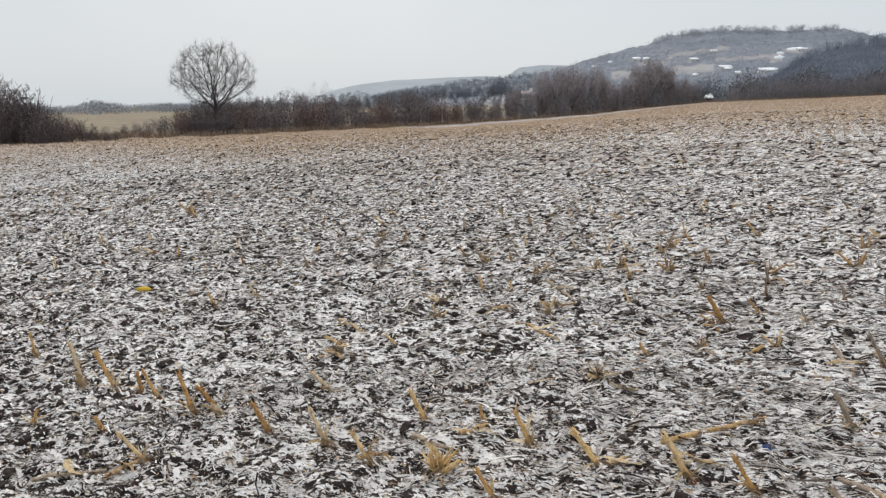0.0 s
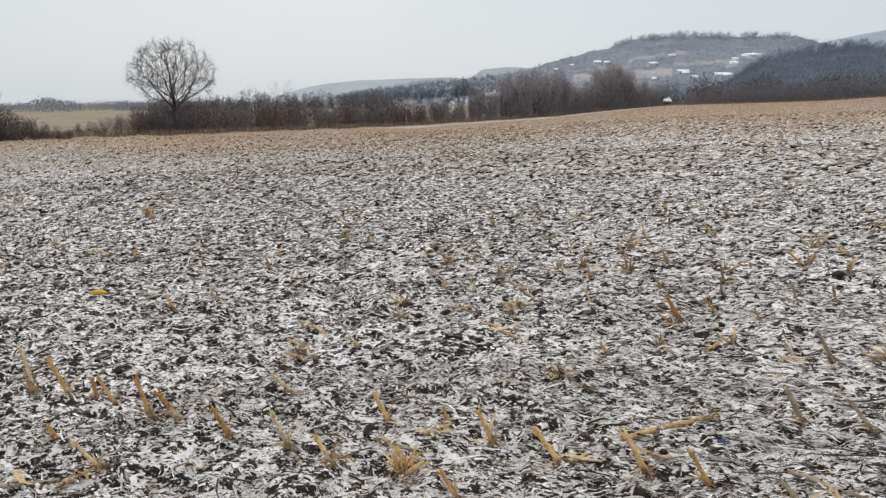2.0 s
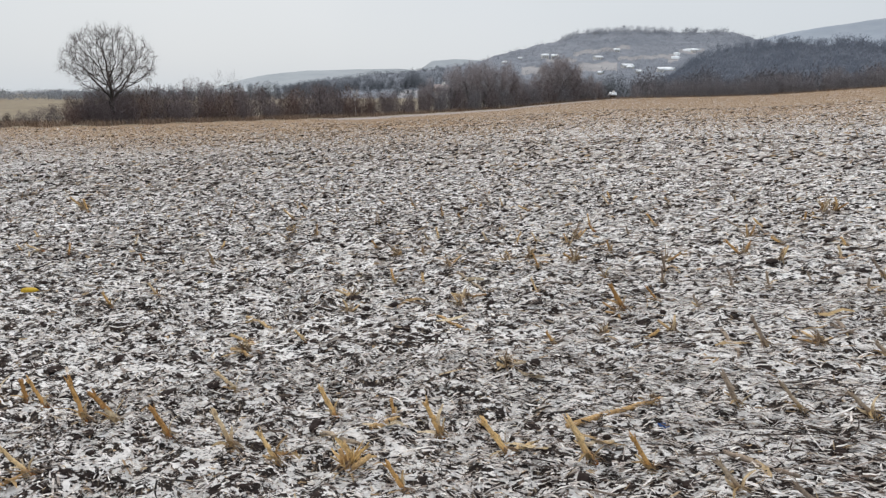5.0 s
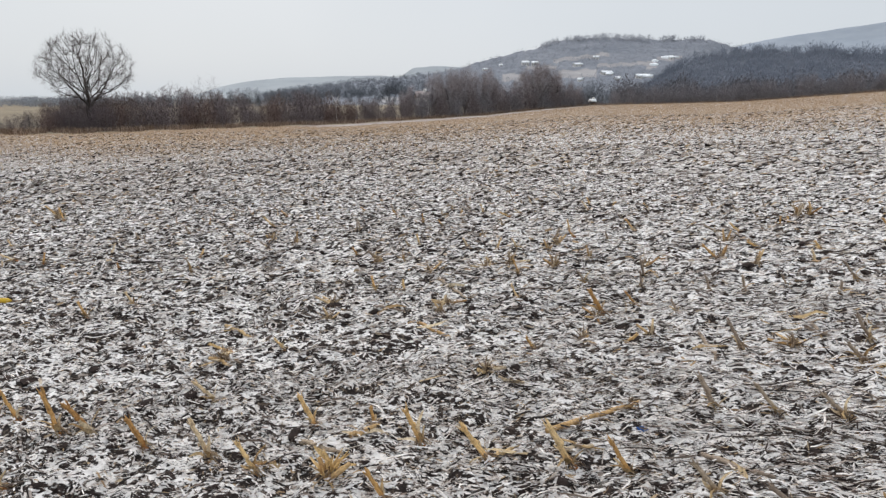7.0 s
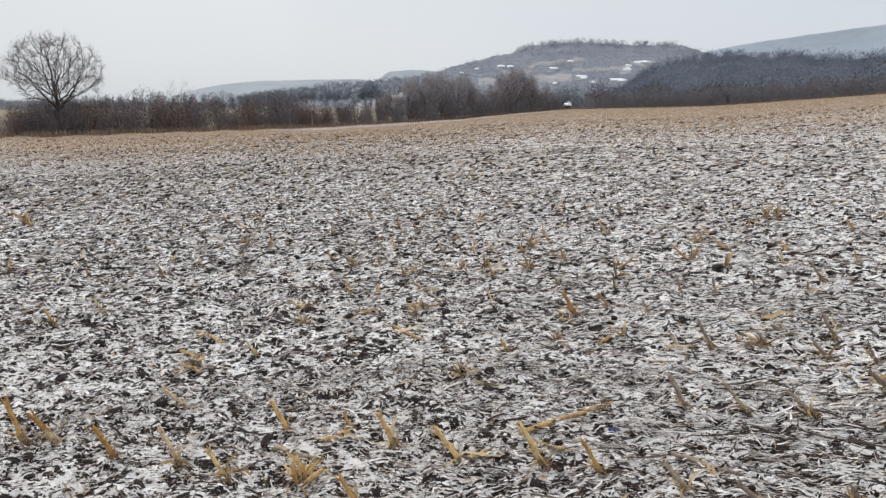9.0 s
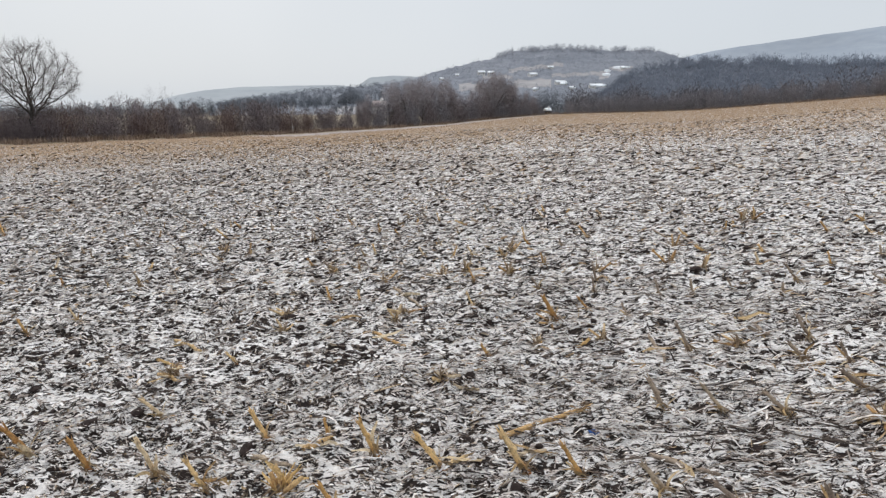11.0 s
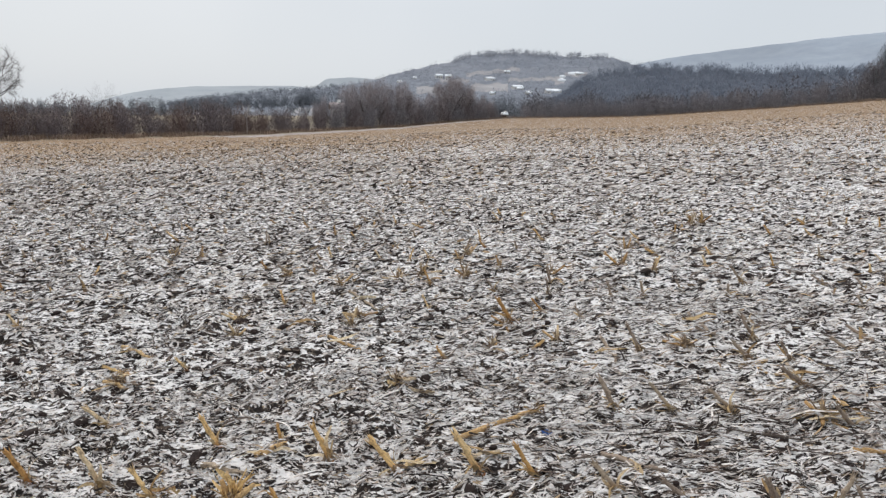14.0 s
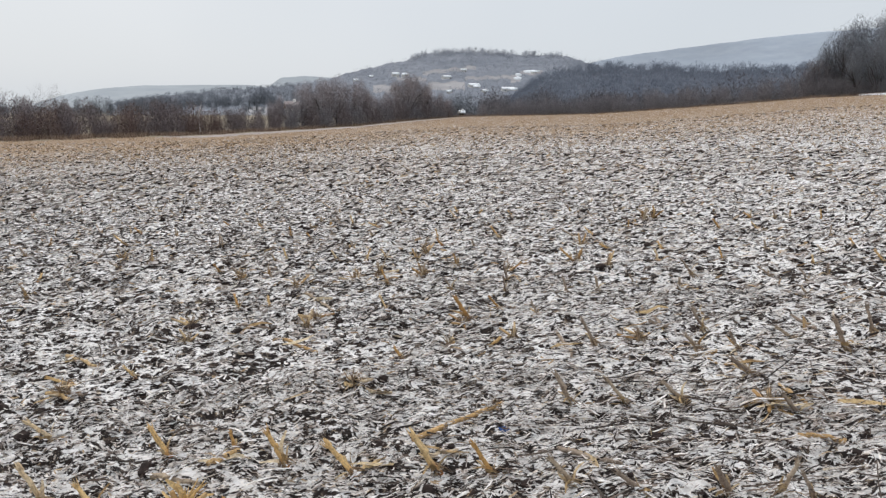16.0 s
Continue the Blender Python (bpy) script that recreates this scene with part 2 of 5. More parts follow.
M_DARKTWIG = plant_mat("blue_grey_bare_twig", [(0.0, (0.19, 0.205, 0.235)), (1.0, (0.30, 0.315, 0.35))], 8, (1, 1, 0.3), 0.95)
M_DEEPTWIG = plant_mat("dark_shrub_twig", [(0.0, (0.09, 0.072, 0.075)), (1.0, (0.19, 0.155, 0.155))], 8, (1, 1, 0.3), 0.95)
M_SHRUB = plant_mat("purple_brown_shrub_twig", [(0.0, (0.146, 0.122, 0.13)), (0.6, (0.212, 0.179, 0.186)), (1.0, (0.264, 0.223, 0.221))], 6, (1, 1, 0.3), 0.95)
M_SHRUBRED = plant_mat("red_brown_shrub_twig", [(0.0, (0.132, 0.093, 0.089)), (0.6, (0.197, 0.146, 0.135)), (1.0, (0.256, 0.19, 0.168))], 6, (1, 1, 0.3), 0.95)
M_SHRUBGREY = plant_mat("grey_brown_shrub_twig", [(0.0, (0.176, 0.168, 0.185)), (0.6, (0.249, 0.237, 0.255)), (1.0, (0.31, 0.288, 0.299))], 6, (1, 1, 0.3), 0.95)
M_GROVE = plant_mat("thicket_twig", [(0.0, (0.249, 0.222, 0.232)), (0.6, (0.344, 0.307, 0.318)), (1.0, (0.413, 0.368, 0.367))], 6, (1, 1, 0.3), 0.95)
M_GRASS = plant_mat("dry_verge_grass", [(0.0, (0.17, 0.118, 0.09)), (0.5, (0.29, 0.21, 0.16)), (1.0, (0.40, 0.31, 0.235))], 10, (1, 1, 0.3), 0.95)
# Hillside and its trees: the pale blue of distance haze is in the colour.
M_HILL = wood_mat("haze_toned_hillside", (0.185, 0.20, 0.232), (0.25, 0.263, 0.295), 0.018)
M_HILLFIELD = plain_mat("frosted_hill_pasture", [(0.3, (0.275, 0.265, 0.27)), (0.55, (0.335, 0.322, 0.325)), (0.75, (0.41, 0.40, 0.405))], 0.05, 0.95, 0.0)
M_HILLWOOD = wood_mat("haze_toned_hill_wood", (0.27, 0.287, 0.325), (0.35, 0.365, 0.40), 0.02)
M_CRESTTREE = wood_mat("thin_haze_toned_tree", (0.40, 0.415, 0.45), (0.50, 0.51, 0.54), 0.02)
# Spur and far woods: blue-grey of the haze put into the base tones.
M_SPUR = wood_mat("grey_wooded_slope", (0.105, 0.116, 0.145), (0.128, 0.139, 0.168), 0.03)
M_FARWOOD = wood_mat("haze_toned_far_wood", (0.25, 0.268, 0.30), (0.32, 0.335, 0.365), 0.02)
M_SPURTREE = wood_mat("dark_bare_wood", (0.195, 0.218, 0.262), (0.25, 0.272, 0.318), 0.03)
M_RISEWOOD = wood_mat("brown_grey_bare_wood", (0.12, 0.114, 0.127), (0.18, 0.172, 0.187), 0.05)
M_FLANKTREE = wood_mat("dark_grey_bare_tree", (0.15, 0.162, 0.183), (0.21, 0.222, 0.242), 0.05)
# Both ridge materials carry the pallor of distance haze in their base colour.
M_RIDGE = plain_mat("haze_toned_ridge", [(0.3, (0.285, 0.322, 0.375)), (0.7, (0.335, 0.372, 0.42))], 0.02, 0.95, 0.0)
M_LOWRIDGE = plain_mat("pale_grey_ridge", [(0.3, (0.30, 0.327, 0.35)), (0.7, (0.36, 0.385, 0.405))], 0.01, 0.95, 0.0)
M_SNOW = plain_mat("lying_snow", [(0.3, (0.74, 0.77, 0.81)), (0.7, (0.86, 0.87, 0.89))], 3.0, 0.8, 0.3, 0.02)
M_WALL = plain_mat("pale_house_plaster", [(0.3, (0.68, 0.65, 0.62)), (0.7, (0.80, 0.78, 0.75))], 0.8, 0.9, 0.0)
M_ROOF = plain_mat("faded_roof_tile", [(0.3, (0.26, 0.215, 0.21)), (0.7, (0.42, 0.375, 0.37))], 2.0, 0.9, 0.3, 0.05)
M_PANE = plain_mat("dark_window_glass", [(0.3, (0.05, 0.055, 0.065)), (0.7, (0.09, 0.095, 0.105))], 1.0, 0.25, 0.0)
M_COB = plain_mat("yellow_maize_cob", [(0.3, (0.55, 0.33, 0.02)), (0.7, (0.75, 0.50, 0.05))], 90, 0.5, 0.5, 0.004)
M_BLUE = plain_mat("blue_plastic", [(0.3, (0.02, 0.07, 0.24)), (0.7, (0.05, 0.15, 0.42))], 60, 0.4, 0.2, 0.003)


# ---- meshes ----
def mesh(name, verts, faces, smooth=False):
    """A mesh from an array of places and one array, or several, of face corners."""
    me = bpy.data.meshes.new(name)
    verts = np.asarray(verts, np.float32)
    sets = faces if isinstance(faces, list) else [faces]
    sets = [np.asarray(f, np.int32) for f in sets if len(f)]
    me.vertices.add(len(verts))
    me.vertices.foreach_set("co", verts.ravel())
    loops = np.concatenate([f.ravel() for f in sets])
    sizes = np.concatenate([np.full(len(f), f.shape[1]) for f in sets])
    me.loops.add(len(loops))
    me.loops.foreach_set("vertex_index", loops)
    me.polygons.add(len(sizes))
    me.polygons.foreach_set("loop_start", np.concatenate([[0], np.cumsum(sizes)[:-1]]).astype(np.int32))
    if smooth:
        me.polygons.foreach_set("use_smooth", np.ones(len(sizes), bool))
    me.update(calc_edges=True)
    return me


def empty(name, label, category, group=""):
    return tagged(new(name), label, category, group)


def thing(name, me, material, label, category, kind="", group=""):
    ob = new(name, me)
    if not me.materials:
        me.materials.append(material)
    return tagged(ob, label, category, group, kind)


def part(name, me, material, parent, label=""):
    ob = new(name, me)
    if not me.materials:
        me.materials.append(material)
    ob.parent = parent
    return tagged(ob, label)


def tubes(P, R, sides=5, spin=None):
    """Places and faces of tapered tubes: P is (count, points, 3), R (count, points)."""
    P, R = np.asarray(P, float), np.asarray(R, float)
    n, m, _ = P.shape
    T = np.gradient(P, axis=1)
    T /= np.linalg.norm(T, axis=2, keepdims=True) + 1e-9
    ref = np.where(np.abs(T[:, :1, 2:3]) < 0.8, np.array([[[0, 0, 1.0]]]), np.array([[[1.0, 0, 0]]]))
    U = np.cross(T, np.broadcast_to(ref, T.shape))
    U /= np.linalg.norm(U, axis=2, keepdims=True) + 1e-9
    V = np.cross(T, U)
    a = np.arange(sides) * 2 * math.pi / sides
    ring = (U[:, :, None] * np.cos(a)[:, None] + V[:, :, None] * np.sin(a)[:, None]) * R[:, :, None, None]
    verts = (P[:, :, None] + ring).reshape(-1, 3)
    base = (np.arange(n) * m * sides)[:, None, None]
    i, k = np.arange(m - 1)[None, :, None] * sides, np.arange(sides)[None, None, :]
    k2 = (k + 1) % sides
    quads = np.stack([base + i + k, base + i + k2, base + i + sides + k2, base + i + sides + k], -1).reshape(-1, 4)
    return verts, quads


def joined(pairs):
    """Several (places, faces) as one."""
    verts, faces, at = [], [], 0
    for v, f in pairs:
        verts.append(v)
        faces.append(np.asarray(f) + at)
        at += len(v)
    return np.concatenate(verts), faces


# ---- lie of the land ----
def smooth(v):
    v = np.clip(v, 0, 1)
    return v * v * (3 - 2 * v)


def lattice(x, y, seed):
    """Smooth value noise on a unit lattice, 0 to 1."""
    def chance(i, j):
        h = (i * 374761393 + j * 668265263 + seed * 974634777) & 0xFFFFFFFF
        h = ((h ^ (h >> 13)) * 1274126177) & 0xFFFFFFFF
        return ((h ^ (h >> 16)) & 0xFFFF) / 65535.0
    xi, yi = np.floor(x).astype(np.int64), np.floor(y).astype(np.int64)
    u, v = smooth(x - xi), smooth(y - yi)
    return ((chance(xi, yi) * (1 - u) + chance(xi + 1, yi) * u) * (1 - v)
            + (chance(xi, yi + 1) * (1 - u) + chance(xi + 1, yi + 1) * u) * v)


def fractal(x, y, scale, seed, octaves=3):
    total, weight, norm = 0.0, 1.0, 0.0
    for k in range(octaves):
        total = total + weight * (lattice(x * scale * 2 ** k, y * scale * 2 ** k, seed + k) - 0.5)
        norm += weight
        weight *= 0.55
    return total / norm * 2


# The field's edge by bearing: how far off it lies, and at what height.
BEARING = [-180, -110, -60, -45, -30, -20, -10, -2, 3, 7.5, 12, 16, 20, 24, 30, 36.5, 40, 44.5, 60, 110, 180]
FAR = [150, 120, 65, 60, 68, 76, 86, 98, 110, 128, 150, 162, 168, 165, 155, 140, 130, 125, 125, 140, 150]
RISE = [0, -4.5, -1.6, -1.05, -1.5, -1.6, -1.68, -1.37, -1.10, -0.47, 0.18, 0.40, 0.62, 1.05, 2.35, 3.55, 4.12, 4.45, 4.8, 5.0, 0]
SLOPE, PLAIN = 0.0426, -2.8


def bearing(x, y):
    return np.degrees(np.arctan2(x, y))


def edge_far(az):
    return np.interp(az, BEARING, FAR)


def land(x, y):
    """Height of the land with no clods on it."""
    x, y = np.asarray(x, float), np.asarray(y, float)
    r, az = np.hypot(x, y), bearing(x, y)
    far, rise = edge_far(az), np.interp(az, BEARING, RISE)
    u = smooth((r - 10) / 45)
    inside = SLOPE * x * (1 - u) + rise * np.minimum(r / far, 1) * u
    drop = smooth((r - far - 6) / 60)
    return inside * (1 - drop) + PLAIN * drop


def clods(x, y):
    """Small relief of the tilled soil."""
    x, y = np.asarray(x, float), np.asarray(y, float)
    r = np.hypot(x, y)
    fade = (1 - 0.8 * smooth((r - 40) / 60)) * (0.15 + 0.85 * smooth((r - 0.4) / 0.9))
    return fade * (0.030 * fractal(x, y, 1.3, 3, 2) + 0.026 * fractal(x, y, 6.5, 11, 2) + 0.020 * fractal(x, y, 15.0, 23, 2))


def floor_at(x, y):
    return land(x, y) + clods(x, y)


def polar(az, r):
    a = np.radians(az)
    return np.sin(a) * r, np.cos(a) * r


def headland(az):
    """Width of the strip without stubble along the hedge, in metres."""
    return 15.0 * smooth((az + 16) / 7) * smooth((15 - az) / 6) + 0.01


def build_ground():
    rings = [0.25, 0.5, 0.8, 1.1, 1.35, 1.6]
    while rings[-1] < 3600:
        r = rings[-1]
        rings.append(r + min(max(0.012, 0.0010 * r * r), 0.05 * r))
    rings = np.array(rings)
    az = np.concatenate([np.arange(-180, -54, 3.0), np.arange(-54, 54, 0.19), np.arange(54, 180, 3.0)])
    A, R = np.meshgrid(az, rings)
    x, y = polar(A, R)
    verts = np.stack([x, y, floor_at(x, y)], -1).reshape(-1, 3)
    nr, na = len(rings), len(az)
    i, k = np.meshgrid(np.arange(nr - 1), np.arange(na), indexing="ij")
    k2 = (k + 1) % na
    quads = np.stack([i * na + k, i * na + k2, (i + 1) * na + k2, (i + 1) * na + k], -1).reshape(-1, 4)[:, ::-1]
    centre = len(verts)
    verts = np.concatenate([verts, [[0, 0, float(floor_at(0, 0))]]])
    k = np.arange(na)
    tris = np.stack([np.full(na, centre), k, (k + 1) % na], -1)
    me = mesh("ground", verts, [quads, tris], True)
    me.materials.append(M_FIELD)
    me.materials.append(M_MEADOW)
    c = verts[quads[:, 0]]
    me.materials.append(M_HEADLAND)
    az, r = bearing(c[:, 0], c[:, 1]), np.hypot(c[:, 0], c[:, 1])
    kind = np.where(r > edge_far(az), 1, np.where(r > edge_far(az) - headland(az), 2, 0))
    me.polygons.foreach_set("material_index", np.concatenate([kind.astype(np.int32), np.zeros(na, np.int32)]))
    return thing("ground", me, M_FIELD, "harvested maize field of dark soil under a broken dusting of snow", "field", "structure")


build_ground()


# ---- hills ----
def hill(name, crest, near, far, foot, material, label, rough, seed, patches=(), patch_material=None, canopy=0.0, fine=(160, 40)):
    """A hill seen as a slope from near to far; crest gives its height in degrees by bearing."""
    az = np.linspace(crest[0][0], crest[-1][0], fine[0])
    top = np.interp(az, [c[0] for c in crest], [c[1] for c in crest])
    top = np.convolve(np.pad(top, 3, "edge"), np.ones(7) / 7, "valid")
    s = np.linspace(0, 1, fine[1])
    A, S = np.meshgrid(az, s)
    r = near + (far - near) * S
    el = foot + (np.broadcast_to(top, A.shape) - foot) * S ** 0.8 + rough * fractal(A, S * 12, 0.7, seed, 3)
    x, y = polar(A, r)
    z = 1.5 + r * np.tan(np.radians(el))
    if canopy:
        # The tops of the trees: rounded humps, but for the open patches.
        z = z + canopy * np.minimum(np.abs(fractal(x, y, 0.13, seed + 7, 3)) * 2.2, 1.0) * ~in_patch(A, el, patches) * smooth(S / 0.12)
    bx, by = polar(az, np.full(len(az), far * 1.35))
    verts = np.concatenate([np.stack([x, y, z], -1).reshape(-1, 3), np.stack([bx, by, np.full(len(az), -30.0)], -1)])
    na, ns = len(az), len(s) + 1
    i, k = np.meshgrid(np.arange(ns - 1), np.arange(na - 1), indexing="ij")
    quads = np.stack([i * na + k, i * na + k + 1, (i + 1) * na + k + 1, (i + 1) * na + k], -1).reshape(-1, 4)[:, ::-1]
    me = mesh(name, verts, quads, True)
    me.materials.append(material)
    if patch_material:
        me.materials.append(patch_material)
        c = verts[quads].mean(1)
        ca, ce = bearing(c[:, 0], c[:, 1]), np.degrees(np.arctan2(c[:, 2] - 1.5, np.hypot(c[:, 0], c[:, 1])))
        me.polygons.foreach_set("material_index", in_patch(ca, ce, patches).astype(np.int32))
    thing(name, me, material, label, "hill", "structure")
    return az, top, near, far, foot, rough, seed


def in_patch(az, el, patches):
    hit = np.zeros(np.shape(az), bool)
    for a0, a1, e0, e1, rise in patches:
        lift = rise * (az - a0) + 0.06 * np.sin(az * 4.1)
        hit |= (az > a0) & (az < a1) & (el > e0 + lift) & (el < e1 + lift)
    return hit


def on_hill(h, az, s):
    """A place on the slope of a hill, by bearing and share of the way up."""
    haz, top, near, far, foot, rough, seed = h
    r = near + (far - near) * s
    el = foot + (np.interp(az, haz, top) - foot) * s ** 0.8 + rough * fractal(az, s * 12, 0.7, seed, 3)
    x, y = polar(az, r)
    return np.stack([x, y, 1.5 + r * np.tan(np.radians(el))], -1), el


def tufts(places, heights, rng, fans=16, width=0.05, spread=0.42, size=1.0, rise=0.5):
    """Far bare trees: each a rounded crown of short twigs over a thin trunk."""
    n = len(places)
    d = rng.normal(size=(n, fans, 3))
    d /= np.linalg.norm(d, axis=2, keepdims=True)
    mid = d * rng.uniform(0.3, 1.0, (n, fans, 1)) * [spread, spread, 0.40]
    mid[..., 2] += 0.58
    way = d * 0.6 + rng.normal(size=(n, fans, 3)) * 0.5 + [0, 0, rise]
    way *= size * rng.uniform(0.10, 0.2, (n, fans, 1)) / np.linalg.norm(way, axis=2, keepdims=True)
    mid[:, 0], way[:, 0] = [0, 0, 0.3], [0, 0, 0.32]
    side = rng.normal(size=(n, fans, 3)) * [1, 1, 0.5]
    side *= width * rng.uniform(0.5, 1.3, (n, fans, 1)) / np.linalg.norm(side, axis=2, keepdims=True)
    v = np.stack([mid - way, mid - side, mid + way, mid + side], 2) * heights[:, None, None, None] + places[:, None, None, :]
    q = np.arange(n * fans * 4).reshape(-1, 4)
    return v.reshape(-1, 3), q


rng = np.random.default_rng(5)
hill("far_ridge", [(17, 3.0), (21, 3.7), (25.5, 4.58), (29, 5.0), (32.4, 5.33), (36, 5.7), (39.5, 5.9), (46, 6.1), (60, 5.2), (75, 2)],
     1700, 2400, -0.18, M_RIDGE, "long ridge of winter woods, coloured pale blue for distance haze", 0.09, 4)
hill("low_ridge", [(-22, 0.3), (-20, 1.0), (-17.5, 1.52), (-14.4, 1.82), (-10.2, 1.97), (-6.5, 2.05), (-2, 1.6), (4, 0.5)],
     1700, 2300, -0.18, M_LOWRIDGE, "low far-off ridge coloured pale grey for distance haze", 0.04, 9)
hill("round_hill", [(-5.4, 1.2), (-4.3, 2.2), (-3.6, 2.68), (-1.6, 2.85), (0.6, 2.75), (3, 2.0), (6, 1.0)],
     1100, 1500, -0.25, M_LOWRIDGE, "small round hill behind the wooded one, coloured pale for haze", 0.03, 12)
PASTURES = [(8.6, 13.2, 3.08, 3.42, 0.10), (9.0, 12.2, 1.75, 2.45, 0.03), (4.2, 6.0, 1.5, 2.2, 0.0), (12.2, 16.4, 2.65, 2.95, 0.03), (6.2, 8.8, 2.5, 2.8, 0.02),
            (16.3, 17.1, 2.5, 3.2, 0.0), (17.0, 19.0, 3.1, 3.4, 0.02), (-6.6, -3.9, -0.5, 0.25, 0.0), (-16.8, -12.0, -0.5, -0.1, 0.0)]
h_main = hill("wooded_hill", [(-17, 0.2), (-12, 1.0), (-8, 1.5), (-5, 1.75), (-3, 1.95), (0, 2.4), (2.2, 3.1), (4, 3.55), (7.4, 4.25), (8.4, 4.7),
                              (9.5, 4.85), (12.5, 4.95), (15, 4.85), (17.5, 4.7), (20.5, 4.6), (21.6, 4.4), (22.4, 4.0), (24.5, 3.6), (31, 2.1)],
              520, 900, -0.5, M_HILL, "broad hill with bare haze-toned woods, pastures and scattered houses", 0.10, 17, PASTURES, M_HILLFIELD, 2.6, (300, 150))
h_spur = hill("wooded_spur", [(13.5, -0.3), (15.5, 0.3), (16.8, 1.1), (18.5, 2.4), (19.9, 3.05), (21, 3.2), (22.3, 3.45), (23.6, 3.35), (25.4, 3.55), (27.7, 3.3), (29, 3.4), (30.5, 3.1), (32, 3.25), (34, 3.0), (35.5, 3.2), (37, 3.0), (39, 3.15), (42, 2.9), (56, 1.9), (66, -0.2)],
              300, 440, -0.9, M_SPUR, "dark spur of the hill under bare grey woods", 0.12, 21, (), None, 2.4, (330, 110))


def hill_wood(name, h, a0, a1, count, low, high, material, label, avoid=(), fans=16, width=0.09, size=1.0, rise=0.5):
    az, s = rng.uniform(a0, a1, count), rng.uniform(0.02, 1.0, count) ** 0.8
    p, el = on_hill(h, az, s)
    keep = ~in_patch(az, el, avoid)
    p = p[keep]
    v, q = tufts(p, rng.uniform(low, high, len(p)), rng, fans, width, 0.42, size, rise)
    thing(name, mesh(name, v, q), material, label, "woods", "stuff")


hill_wood("hill_wood", h_main, -2.5, 27, 2700, 4.5, 8.0, M_HILLWOOD, "bare haze-toned trees covering the slopes of the hill", PASTURES, 26, 0.02, 0.5)
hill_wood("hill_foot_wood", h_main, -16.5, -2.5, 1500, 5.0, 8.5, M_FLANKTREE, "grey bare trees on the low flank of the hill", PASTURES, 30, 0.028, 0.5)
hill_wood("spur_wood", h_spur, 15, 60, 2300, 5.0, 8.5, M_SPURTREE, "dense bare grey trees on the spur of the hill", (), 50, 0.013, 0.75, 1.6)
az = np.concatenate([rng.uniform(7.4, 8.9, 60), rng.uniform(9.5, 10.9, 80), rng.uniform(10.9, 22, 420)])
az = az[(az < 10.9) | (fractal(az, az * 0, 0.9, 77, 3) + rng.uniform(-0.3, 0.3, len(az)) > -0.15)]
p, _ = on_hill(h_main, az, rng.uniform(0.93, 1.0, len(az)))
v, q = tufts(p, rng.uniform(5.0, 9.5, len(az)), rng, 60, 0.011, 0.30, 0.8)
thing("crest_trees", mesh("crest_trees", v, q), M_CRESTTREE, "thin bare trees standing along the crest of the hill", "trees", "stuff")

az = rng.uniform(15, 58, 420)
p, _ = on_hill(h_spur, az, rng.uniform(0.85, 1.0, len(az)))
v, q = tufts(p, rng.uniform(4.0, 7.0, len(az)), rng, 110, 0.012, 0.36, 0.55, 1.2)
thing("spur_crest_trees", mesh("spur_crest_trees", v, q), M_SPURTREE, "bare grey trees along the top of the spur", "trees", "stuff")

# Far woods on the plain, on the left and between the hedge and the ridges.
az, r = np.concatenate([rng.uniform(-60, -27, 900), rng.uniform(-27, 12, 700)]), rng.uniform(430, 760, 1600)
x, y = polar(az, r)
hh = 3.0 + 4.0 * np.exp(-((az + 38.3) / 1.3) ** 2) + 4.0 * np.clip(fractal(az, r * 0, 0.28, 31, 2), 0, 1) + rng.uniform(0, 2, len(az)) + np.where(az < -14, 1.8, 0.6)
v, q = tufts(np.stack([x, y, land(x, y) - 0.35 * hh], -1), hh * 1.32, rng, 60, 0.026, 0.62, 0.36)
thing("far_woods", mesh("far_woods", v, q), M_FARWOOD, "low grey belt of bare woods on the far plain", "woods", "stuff")


